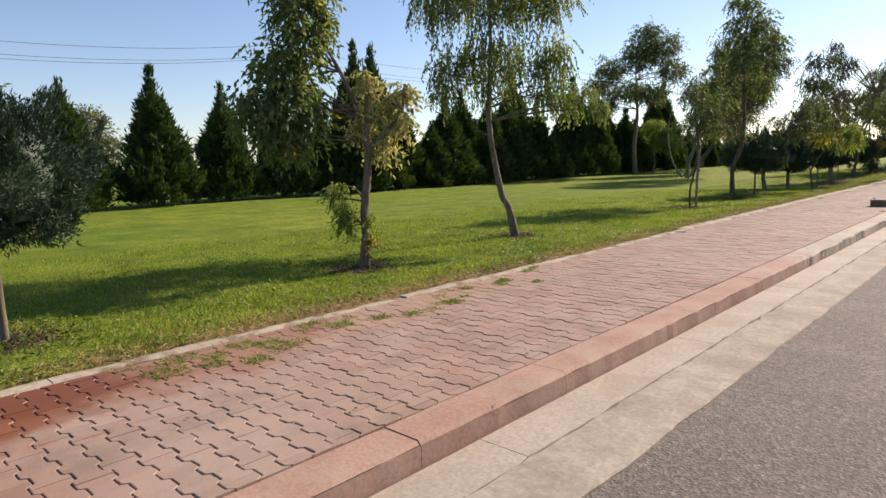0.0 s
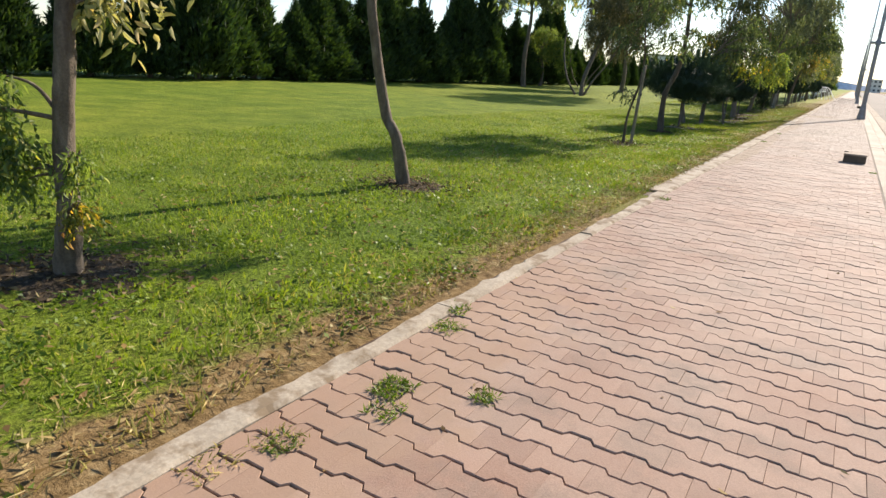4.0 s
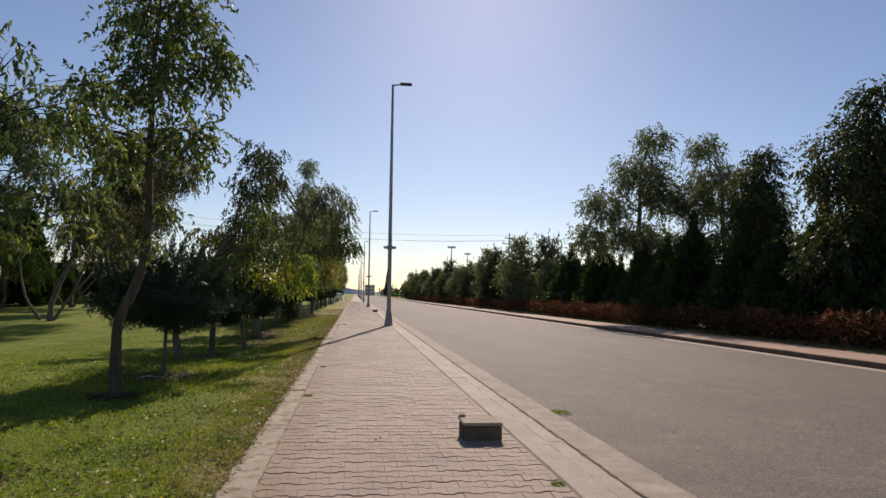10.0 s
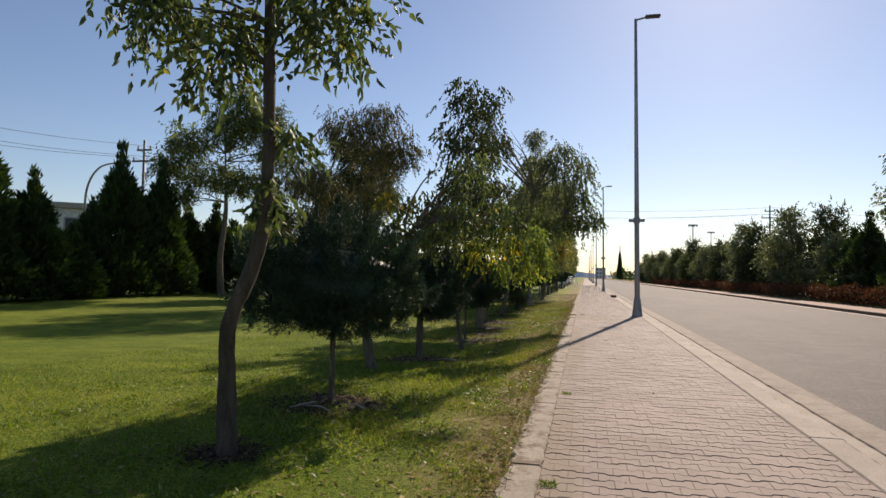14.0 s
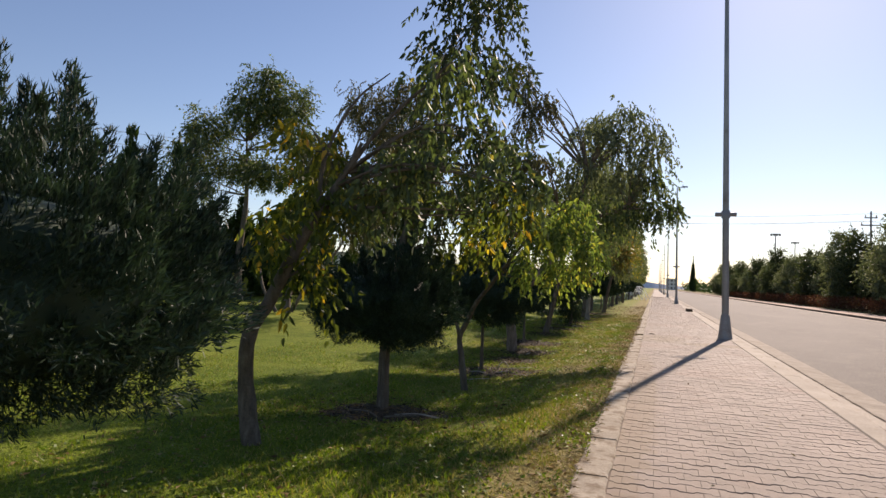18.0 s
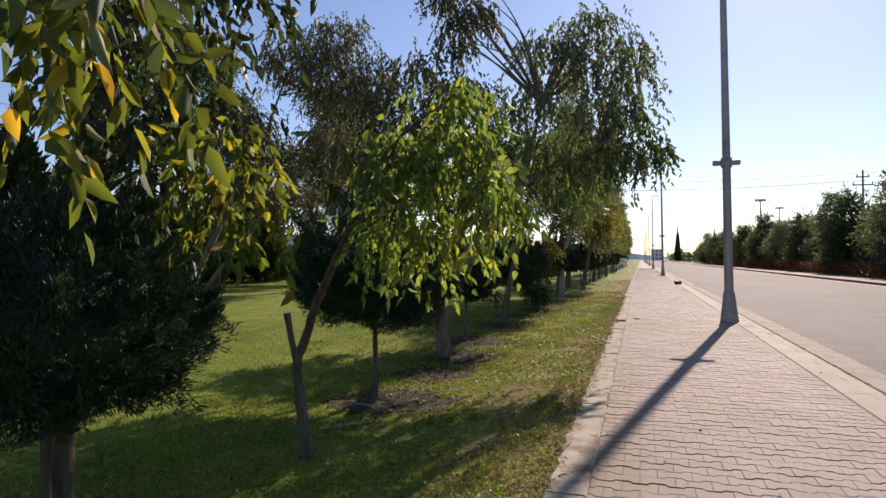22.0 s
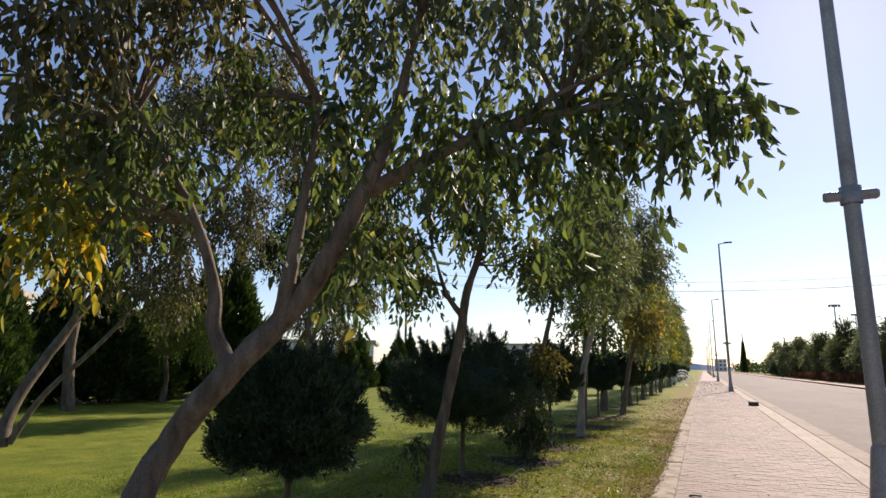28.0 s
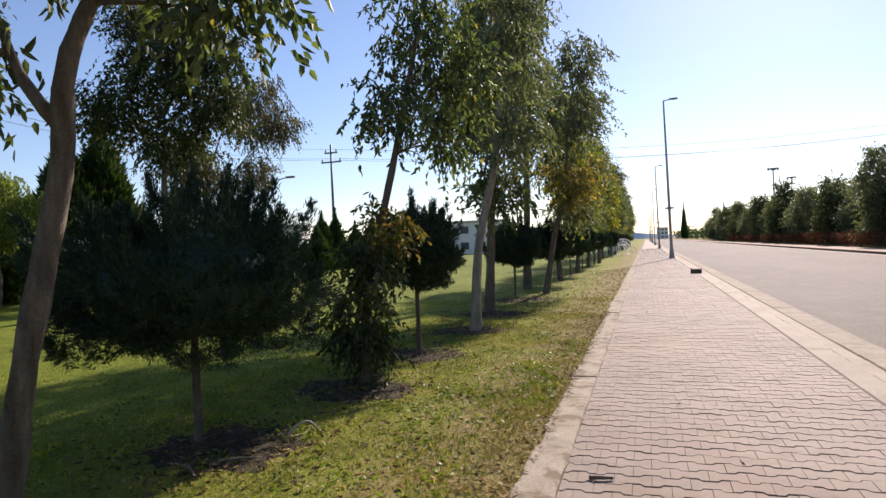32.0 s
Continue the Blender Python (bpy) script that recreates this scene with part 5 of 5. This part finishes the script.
for x, y, k in ((-45.0, 9.6, 1.65), (-45.5, 15.6, 1.4), (-44.0, 3.0, 1.3)):
    c = copy_thing(bush[0], pose(x, y, -0.02, 0, 0, 50 * y))
    c.scale = (k, k, k)
    c["label"], c["group"] = "rounded grey-green tree behind the conifer row", "trees behind the conifers"
yy, q = 14.0, 0
while yy < 70:
    c = copy_thing(cones[q % 4], pose(13.4 + 0.5 * math.sin(q * 1.7), yy, -0.02, 0, 0, 57 * q))
    s = 0.72 + 0.42 * abs(math.sin(q * 1.3))
    c.scale = (s * 1.2, s * 1.2, s)
    c["label"], c["group"] = "bushy dark-green conifer behind the hedge beyond the road", "conifers beyond the road"
    yy += 2.3 + 0.6 * math.sin(q * 2.7)
    q += 1
for x, y, w, s in ((11.5, 330, 1.0, 3.2), (13.3, 200, 0.75, 1.75)):
    c = copy_thing(cones[2], pose(x, y, -0.02))
    c.scale = (w, w, s)
    c["label"], c["group"] = "slim dark cypress beyond the road", "conifers beyond the road"


# ---- street lamps ----
def street_lamp(x, y):
    lamp = thing("street_lamp", "tall grey steel street lamp with flared foot and spotlights", "street lamp", (x, y, 0), "street lamps along the kerb")
    tube_part("foot", [(0, 0, -0.02), (0, 0, 0.04), (0, 0, 0.62), (0, 0, 0.66)], [0.2, 0.185, 0.115, 0.1], M["steel"], lamp, 10, steps=1)
    tube_part("pole", [(0, 0, 0.6), (0, 0, 3.4), (0, 0, 7.0), (0, 0, 10.7)], [0.095, 0.085, 0.068, 0.05], M["steel"], lamp, 14, steps=1)
    tube_part("arm", [(0, 0, 10.66), (0.3, 0, 10.72), (0.62, 0, 10.75)], [0.035, 0.035], M["steel"], lamp, 8)
    part("lamp_head", box_bm(0.32, -0.11, 10.70, 0.86, 0.11, 10.80, 0.03), M["dark_steel"], lamp)
    tube_part("clamp", [(0, 0, 3.30), (0, 0, 3.50)], [0.115, 0.115], M["steel"], lamp, 14, steps=1)
    for s in (-1, 1):
        tube_part("spotlight", [(s * 0.08, 0, 3.40), (s * 0.25, 0, 3.40), (s * 0.275, 0, 3.40)], [0.06, 0.06, 0.045], M["steel"], lamp, 10, steps=1)
    return lamp


lamp1 = street_lamp(-2.88, 40.57)
for q in range(1, 8):
    copy_thing(lamp1, pose(-2.96, 40.57 + 39.0 * q, 0, 0, -0.7, 0)).scale = (1, 1, 0.936)
lamp1.rotation_euler = (0, radians(-0.7), 0)

# concrete inspection boxes on the paving
for bx, y in ((-3.13, 18.7), (-2.80, 61.3)):
    cb = thing("inspection_box", "raised concrete inspection box with chipped rim on the paving", "utility box", (bx, y, 0), "inspection boxes")
    # body darker than the lid: the shade on its sides is painted in
    part("body", box_bm(-0.18, 0, -0.02, 0.18, 0.32, 0.128, 0.008), M["shaded_concrete"], cb)
    part("lid", box_bm(-0.19, -0.004, 0.132, 0.187, 0.328, 0.162, 0.008), M["box_top"], cb)
    part("rim", box_bm(-0.187, 0.30, 0.15, -0.12, 0.328, 0.185, 0.008), M["box_top"], cb)

# ---- soil pits, stakes, pipes, weeds ----
# bare soil; between y 35 and 45 it also stands in for shade
PITS = [(-7.15, 6.56, 0.62), (-7.35, 10.45, 0.5), (-7.2, 17.75, 0.42), (-7.4, 21.5, 0.3), (-7.35, 23.45, 0.8), (-7.5, 28.2, 0.85), (-7.3, 32.4, 0.95), (-7.4, 34.1, 0.7), (-7.35, 35.3, 0.8), (-7.5, 36.7, 0.85), (-7.4, 38.6, 0.7), (-7.45, 40.7, 0.75), (-7.3, 42.6, 0.8), (-7.35, 44.6, 0.8), (-7.35, 46.9, 0.8), (-7.4, 49.3, 0.9), (-7.4, 52.3, 0.9), (-6.75, 2.3, 0.55)]
for k, (px, py, pr) in enumerate(PITS):
    m, v = 44, [(px, py, ground_z(px, py) + 0.01)]
    for level, dz in ((0.4, 0.012), (0.75, 0.006), (1.0, -0.012)):
        for q in range(m):
            a = 2 * math.pi * q / m
            w = 0.8 * pr * level * (1 + 0.45 * noise.noise(Vector((2.2 * math.cos(a), 2.2 * math.sin(a), k * 1.7))) + 0.3 * noise.noise(Vector((9 * math.cos(a), 9 * math.sin(a), k))))
            x, y = px + w * 1.2 * math.cos(a), py + w * math.sin(a)
            v.append((x, y, ground_z(x, y) + dz + 0.012 * level * noise.noise(Vector((x * 9, y * 9, 1)))))
    f = [(0, 1 + q, 1 + (q + 1) % m) for q in range(m)]
    f += [(1 + b * m + q, 1 + b * m + m + q, 1 + b * m + m + (q + 1) % m, 1 + b * m + (q + 1) % m) for b in (0, 1) for q in range(m)]
    put("soil_patch", to_mesh("soil_patch", v, f, M["soil"], True), None, "bare dark soil around a tree's foot, some of it in place of shade", "", "soil", "soil patches under the trees")


def stake(x, y, h, tilt, radius, label, tie):
    z = lawn_z(x, y)
    ob = thing("tree_stake", label, "stake", (x, y, z), "tree stakes")
    tube_part("post", [(0, 0, -0.05), (tilt * 0.5, 0, h * 0.5), (tilt, 0.02, h - 0.03)], [radius, radius * 0.95, radius * 0.9], M["stake"], ob, 9, 0.04, int(h * 10), steps=4)
    tube_part("cut_top", [(tilt * 0.97, 0.02, h - 0.034), (tilt, 0.02, h), (tilt, 0.02, h + 0.004)], [radius * 0.905, radius * 0.84, 0.004], M["stake"], ob, 9, steps=1, label="saw-cut top end")
    k = tie / h
    tube_part("tie", [(tilt * k, 0.02 * k, tie - 0.03), (tilt * k, 0.02 * k, tie), (tilt * k, 0.02 * k, tie + 0.03)], [radius * 1.12, radius * 1.18, radius * 1.1], M["dark"], ob, 10, 0.05, 3, steps=1, label="dark strap tied round the stake")


stake(-7.02, 17.75, 1.55, 0.06, 0.033, "rough grey wooden stake beside the sapling", 1.0)
r = np.random.default_rng(77)
for x, y in ((-7.3, 23.1), (-7.5, 23.2), (-7.0, 23.3), (-7.6, 27.9), (-7.2, 27.9), (-7.1, 28.1), (-7.5, 32.0), (-7.1, 32.3), (-6.9, 32.8), (-7.2, 35.0), (-7.1, 40.4), (-7.3, 31.2), (-7.35, 40.2)):
    a, q = r.uniform(0, 3.1), r.uniform(0.14, 0.3)
    z = lawn_z(x, y) + 0.028
    ob = tube_part("dry_branch", [(x - q * math.cos(a), y - q * math.sin(a), z), (x, y, z + 0.015), (x + q * math.cos(a + 0.4), y + q * math.sin(a + 0.4), z)], [0.009, 0.008, 0.004], M["pipe"] if r.uniform() < 0.5 else M["stake"], None, 6, 0.1, int(100 * a))
    tagged(ob, "pale dry branch lying under the trees", "branch", "dry branches on the soil")
for x, y, q in ((-7.0, 41.0, 0.0), (-7.3, 32.9, 0.8)):
    z = lawn_z(x, y)
    ob = tube_part("water_pipe", [(x - 0.05, y - 0.1, z - 0.01), (x - 0.04, y - 0.07, z + 0.06), (x - 0.01, y, z + 0.10), (x + 0.05, y + 0.06, z + 0.11), (x + 0.1, y + 0.14, z + 0.01)], [0.009, 0.009], M["pipe"], None, 7)
    tagged(ob, "pale bent irrigation pipe sticking out of the grass", "pipe", "irrigation pipes")
sp = thing("lawn_sprinkler", "lawn sprinkler throwing a pale dome of water", "sprinkler", (-7.2, 92.0, -0.05))
tube_part("riser", [(0, 0, 0), (0, 0, 0.12), (0, 0, 0.25)], [0.02, 0.02, 0.03], M["pipe"], sp, 7, steps=1)
for q in range(40):
    a, k, h = q * 2.4, 0.6 + 0.5 * math.sin(q * 1.3) ** 2, 0.9 + 0.5 * math.sin(q * 2.9) ** 2
    tube_part("water_jet", [(0, 0, 0.25), (0.7 * k * math.cos(a), 0.7 * k * math.sin(a), h), (1.5 * k * math.cos(a), 1.5 * k * math.sin(a), h * 0.9), (2.2 * k * math.cos(a), 2.2 * k * math.sin(a), 0.0)], [0.008, 0.02, 0.012], M["water"], sp, 4, 0.2, q, steps=4)
ob = tube_part("stick", [(-4.84, 40.5, 0.010), (-4.78, 40.49, 0.016), (-4.71, 40.51, 0.011)], [0.012, 0.011, 0.008], M["bark"], None, 6, 0.1)
tagged(ob, "short dark stick lying on the paving", "stick")


def weed(x, y, z, n, w, seed, mat="lawn_weed"):
    r = np.random.default_rng(seed)
    base = np.stack([x + np.clip(r.standard_normal(n), -1.1, 1.1) * w, y + np.clip(r.standard_normal(n), -1.1, 1.1) * w * 1.2, np.full(n, z)], 1)
    v, f = blades(base, r.standard_normal((n, 3)) * [1, 1, 0.2] + [0, 0, 0.55], r.standard_normal((n, 3)), r.uniform(0.015, 0.045, n), r.uniform(0.004, 0.008, n))
    put("weed_tuft", to_mesh("weed_tuft", v, f, M[mat]), None, "small green weed tuft growing in a paving joint" if mat == "lawn_weed" else "dry flattened grass tuft beside the edging", "", "weed", "weeds in the paving")


for k, (x, y, n, w) in enumerate([(-4.75, 6.6, 330, 0.055), (-4.41, 6.78, 110, 0.035), (-4.91, 7.28, 150, 0.05), (-4.81, 6.04, 90, 0.04), (-4.57, 5.73, 60, 0.03), (-5.0, 7.53, 130, 0.05), (-4.5, 5.47, 300, 0.07), (-4.67, 6.45, 120, 0.05), (-4.69, 4.25, 260, 0.075), (-4.67, 3.57, 200, 0.07), (-4.6, 4.64, 120, 0.06), (-4.48, 4.91, 110, 0.05), (-4.5, 3.61, 130, 0.06), (-4.8, 3.42, 170, 0.07), (-4.36, 3.28, 150, 0.06), (-4.6, 2.75, 260, 0.09), (-4.87, 2.95, 180, 0.08), (-4.92, 4.1, 140, 0.06), (-4.72, 3.15, 130, 0.07), (-4.52, 3.05, 120, 0.06), (-4.93, 21.3, 120, 0.04), (-4.9, 24.6, 110, 0.04), (-4.93, 11.9, 90, 0.04), (-2.86, 17.3, 110, 0.03)]):
    weed(x, y, 0.0, n, w, 300 + k)
for k in range(5):
    weed(-5.12 + 0.03 * math.sin(k * 2.2), 39.72 + 0.07 * k, -0.012, 110, 0.045, 420 + k, "grass_dry")
for k in range(16):
    weed(-4.93 + 0.5 * abs(math.sin(k * 2.7)) ** 1.5, 2.6 + 0.23 * k, 0.0, 70, 0.06, 440 + k, "grass_dry")
weed(-1.68, 20.8, -0.125, 420, 0.09, 400)

# ---- things in the distance ----
for x, y, h in ((-47.7, -2.0, 10.6), (-41.7, 27.4, 10.6), (-35.7, 56.5, 10.6), (-30.0, 86.0, 10.6), (16.9, 99.7, 10.4), (-21.0, 122.0, 10.6)):
    pp = thing("power_pole", "slim power pole with crossarm and insulators", "power pole", (x, y, -0.05), "power poles")
    tube_part("pole", [(0, 0, 0), (0, 0, h * 0.5), (0, 0, h)], [0.14, 0.11, 0.08], M["dark_steel"], pp, 8, steps=1)
    for z, w in ((h - 1.5, 0.95), (h - 0.7, 0.6)):
        part("crossarm", box_bm(-w, -0.06, z - 0.06, w, 0.06, z + 0.06, 0.01), M["dark_steel"], pp)
        for s in (-1, 1):
            part("insulator", box_bm(s * (w - 0.1) - 0.05, -0.05, z + 0.06, s * (w - 0.1) + 0.05, 0.05, z + 0.3, 0.015), M["pipe"], pp)
LINE = [(-47.7, -2.0), (-41.7, 27.4), (-35.7, 56.5), (-30.0, 86.0), (16.9, 99.7), (70.0, 118.0)]
for (x0, y0), (x1, y1) in zip(LINE, LINE[1:]):
    for off, z in ((-0.8, 9.3), (0.8, 9.3), (0.45, 10.1)):
        ob = tube_part("power_line", [(x0 + off, y0, z), (x0 * 0.75 + x1 * 0.25 + off, y0 * 0.75 + y1 * 0.25, z - 0.75), ((x0 + x1) / 2 + off, (y0 + y1) / 2, z - 1.0), (x0 * 0.25 + x1 * 0.75 + off, y0 * 0.25 + y1 * 0.75, z - 0.75), (x1 + off, y1, z)], [0.013, 0.013], M["wire"], None, 5)
        tagged(ob, "thin sagging power line strung between poles", "cable", "power lines")
for x, y, h in ((22.0, 188.0, 15.2), (35.4, 238.0, 16.9)):
    fl = thing("floodlight_mast", "tall floodlight mast with a crossbar of lamps", "floodlight", (x, y, -0.05), "floodlight masts")
    tube_part("pole", [(0, 0, 0), (0, 0, h * 0.5), (0, 0, h)], [0.24, 0.18, 0.12], M["steel"], fl, 8, steps=1)
    part("crossbar", box_bm(-1.1, -0.1, h - 0.15, 1.1, 0.1, h + 0.05, 0.02), M["steel"], fl)
    for s in (-0.9, -0.3, 0.3, 0.9):
        part("lamp", box_bm(s - 0.22, -0.2, h - 0.5, s + 0.22, 0.15, h - 0.1, 0.04), M["dark_steel"], fl)


def house(x, y, w, d, h, label, storeys, cols, turn=0.0):
    b = thing("house", label, "house", (x, y, -0.05))
    b.rotation_euler = (0, 0, radians(turn))
    part("wall", box_bm(-w / 2, -d / 2, 0, w / 2, d / 2, h, 0.03), M["render_wall"], b)
    part("roof", box_bm(-w / 2 - 0.2, -d / 2 - 0.2, h, w / 2 + 0.2, d / 2 + 0.2, h + 0.35, 0.03), M["concrete"], b)
    for i in range(storeys):
        for j in range(cols):
            cx, cz = -w / 2 + (j + 0.5) * w / cols, (i + 0.55) * h / storeys
            ww, wh = w / cols * 0.27, h / storeys * 0.24
            for ny in (-1, 1):
                yy0 = ny * d / 2
                win = part("window", box_bm(cx - ww, yy0 - 0.05, cz - wh, cx + ww, yy0 + 0.05, cz + wh, 0.01), M["concrete"], b)
                part("pane", box_bm(cx - ww * 0.86, yy0 - 0.07, cz - wh * 0.86, cx + ww * 0.86, yy0 + 0.07, cz + wh * 0.86), M["glass_dark"], win)
    return b


house(-40.0, 50.0, 10, 8, 4.9, "pale rendered house behind the conifers", 2, 4, 40)
house(-42.0, 90.0, 12, 8, 3.7, "long pale low house behind the trees", 1, 5, 25)
house(-33.0, 138.0, 13, 10, 5.0, "pale rendered house far behind the lawn", 2, 5, 15)
house(9.0, 610.0, 9, 12, 9.5, "pale building at the end of the road", 3, 3)
for x, y in ((-31.0, 46.0), (-31.5, 78.0)):
    pl = thing("park_lamp", "thin lamp post with a curved arm behind the lawn", "street lamp", (x, y, -0.02), "lamp posts behind the lawn")
    tube_part("pole", [(0, 0, 0), (0, 0, 3.5), (0.1, 0, 5.6), (0.8, 0, 6.7), (2.0, 0, 7.0)], [0.08, 0.06, 0.04], M["steel"], pl, 8)
    part("lamp_head", box_bm(1.9, -0.12, 6.93, 2.6, 0.12, 7.07, 0.03), M["dark_steel"], pl)
# far woods and a low ridge close the view
r = np.random.default_rng(15)
n = 26000
a = r.uniform(0, 1, n)
side = r.uniform(0, 1, n) < 0.5
x = np.where(side, -14 - 60 * r.uniform(0, 1, n), 15 + 70 * r.uniform(0, 1, n))
y = 150 + 420 * a
top = 3.2 + 2.2 * np.sin(x * 0.31 + y * 0.11) * np.sin(y * 0.07 + 1) + 1.2 * np.sin(x * 0.9)
p = np.stack([x, y, np.maximum(0.3, top) * r.uniform(0, 1, n) ** 0.6], 1)
v, f = blades(p, r.standard_normal((n, 3)) + [0, 0, 0.5], r.standard_normal((n, 3)), r.uniform(0.9, 2.0, n), r.uniform(0.5, 1.0, n))
put("far_woods", to_mesh("far_woods", v, f, M["needle_row"]), None, "distant belt of dark trees on both sides", "stuff", "woods")
rv, rf = [], []
for k in range(121):
    x = -1500 + 25 * k
    h = 9 + 7 * math.sin(k * 0.21 + 2.5) + 4 * math.sin(k * 0.57 + 1)
    rv += [(x, 1450, -5), (x, 1480, max(6, h))]
    if k:
        rf.append((2 * k - 2, 2 * k, 2 * k + 1, 2 * k - 1))
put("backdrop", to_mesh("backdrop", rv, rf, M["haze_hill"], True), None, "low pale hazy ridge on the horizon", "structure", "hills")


# ---- grass ----
def grass():
    r = np.random.default_rng(9)
    m, n = 300000, 440000
    x = EDGE_L - 0.005 - np.concatenate([7.0 * r.uniform(0, 1, m) ** 1.8, 3.6 * r.uniform(0, 1, n - m) ** 1.1])
    y = np.concatenate([0.3 + 52 * r.uniform(0, 1, m) ** 1.15, 22 + 27 * r.uniform(0, 1, n - m)])
    keep = np.ones(n, bool)
    for px, py, pr in PITS:
        keep &= ((x - px) / 1.15) ** 2 + (y - py) ** 2 > (pr * r.uniform(0.35, 0.95, n)) ** 2
    thin = (EDGE_L - x < 1.4) & (np.sin(3.1 * x + 1.7 * y) * np.sin(2.3 * y - x) > 0.1) & (r.uniform(0, 1, n) < 0.75)
    keep &= ~thin
    # bare, straw-strewn earth just behind the edging
    edge = (EDGE_L - 0.02 - x) < 0.22 + 0.16 * np.sin(1.3 * y) * np.sin(0.47 * y + 1) + 0.08 * np.sin(6.1 * y)
    edge |= (EDGE_L - 0.02 - x) < 0.2 * np.exp(-(((y - 6.8) / 2.6) ** 2)) * (1 + 0.7 * np.sin(3.1 * y + 2 * np.sin(1.3 * y)))
    keep &= ~(edge & (r.uniform(0, 1, n) < 0.72))
    x, y = x[keep], y[keep]
    n = len(x)
    far = np.clip((y - 14) / 20, 0, 1)
    dry = r.uniform(0, 1, n) < np.clip(0.55 * ((EDGE_L - x) < 0.3) + 0.5 + 0.4 * far - (EDGE_L - x) * (0.42 - 0.26 * far), 0.03 + 0.25 * far, 0.85)
    z = ground_z(x, y) - 0.012
    base = np.stack([x, y, z], 1)
    size = 0.7 + 0.5 * (0.5 + 0.5 * np.sin(1.9 * x + 0.8 * y) * np.sin(1.3 * y)) + 0.7 * (r.uniform(0, 1, n) < 0.04)
    v, f = blades(base, r.standard_normal((n, 3)) * [0.6, 0.6, 0.1] + [0, 0, 1], r.standard_normal((n, 3)), size * r.uniform(0.03, 0.075, n) * (1 - 0.3 * far), r.uniform(0.006, 0.012, n))
    v = v.reshape(-1, 4, 3)
    for name, pick, mat, lab in (("grass", ~dry, "grass", "short mown green grass blades"), ("dry_grass", dry, "grass_dry", "dry yellowed grass along the paving edge")):
        w = v[pick].reshape(-1, 3)
        put(name, to_mesh(name, w, np.arange(len(w)).reshape(-1, 4), M[mat]), None, lab, "stuff", "grass")
    k = 900
    cx, cy = EDGE_L - 0.1 - 5.0 * r.uniform(0, 1, k) ** 1.4, 0.5 + 46 * r.uniform(0, 1, k)
    n = 46000
    pick = r.integers(0, k, n)
    x, y = cx[pick] + r.standard_normal(n) * 0.10, cy[pick] + r.standard_normal(n) * 0.12
    x = np.minimum(x, EDGE_L - 0.01)
    z = ground_z(x, y) + r.uniform(0.0, 0.035, n)
    v, f = blades(np.stack([x, y, z], 1), r.standard_normal((n, 3)) * [1, 1, 0.3] + [0, 0, 0.35], r.standard_normal((n, 3)), r.uniform(0.02, 0.05, n), r.uniform(0.012, 0.024, n))
    put("lawn_weeds", to_mesh("lawn_weeds", v, f, M["lawn_weed"]), None, "patches of broad-leaved weeds in the lawn", "stuff", "weeds")
    # straw and clippings along the edging
    n = 16000
    y = 1.0 + 48 * r.uniform(0, 1, n)
    x = EDGE_L + 0.02 - 0.42 * r.uniform(0, 1, n) ** 1.2
    z = np.where(x > EDGE_L - 0.03, 0.018, 0.0) + r.uniform(0, 0.02, n)
    v, f = blades(np.stack([x, y, z], 1), r.standard_normal((n, 3)) * [1, 1, 0.25], r.standard_normal((n, 3)), r.uniform(0.03, 0.09, n), r.uniform(0.004, 0.009, n))
    put("straw", to_mesh("straw", v, f, M["straw"]), None, "dry straw and clippings along the edging", "stuff", "straw")
    n = 15000
    y = 0.5 + 66 * r.uniform(0, 1, n) ** 0.8
    x = EDGE_L - 0.06 - 3.6 * r.uniform(0, 1, n) ** 1.5
    z = ground_z(x, y) + 0.014
    v, f = blades(np.stack([x, y, z], 1), r.standard_normal((n, 3)) * [1, 1, 0.2], r.standard_normal((n, 3)) * [1, 1, 0.25], r.uniform(0.03, 0.08, n), r.uniform(0.014, 0.03, n))
    put("fallen_leaves", to_mesh("fallen_leaves", v, f, M["litter"]), None, "scattered fallen leaves on the lawn edge", "stuff", "leaves")
    n = 14000
    pick = r.integers(0, len(PITS), n)
    pit = np.array(PITS)[pick]
    x, y = pit[:, 0] + r.standard_normal(n) * pit[:, 2] * 0.62, pit[:, 1] + r.standard_normal(n) * pit[:, 2] * 0.58
    z = ground_z(x, y) + 0.012 + r.uniform(0, 0.012, n)
    v, f = blades(np.stack([x, y, z], 1), r.standard_normal((n, 3)) * [1, 1, 0.25], r.standard_normal((n, 3)) * [1, 1, 0.3], r.uniform(0.03, 0.08, n), r.uniform(0.01, 0.024, n))
    put("soil_litter", to_mesh("soil_litter", v, f, M["soil_crumb"]), None, "dry leaves and twigs on the soil under the trees", "stuff", "leaves")
    n = 420
    x, y = r.uniform(PAVE_L, KERB_R, n), r.uniform(2, 60, n)
    v, f = blades(np.stack([x, y, np.full(n, 0.006)], 1), r.standard_normal((n, 3)) * [1, 1, 0.1], r.standard_normal((n, 3)) * [1, 1, 0.2], r.uniform(0.012, 0.05, n), r.uniform(0.008, 0.02, n))
    put("paving_litter", to_mesh("paving_litter", v, f, M["litter"]), None, "small dry leaves and crumbs on the paving", "stuff", "leaves")


grass()
lay_pavers()
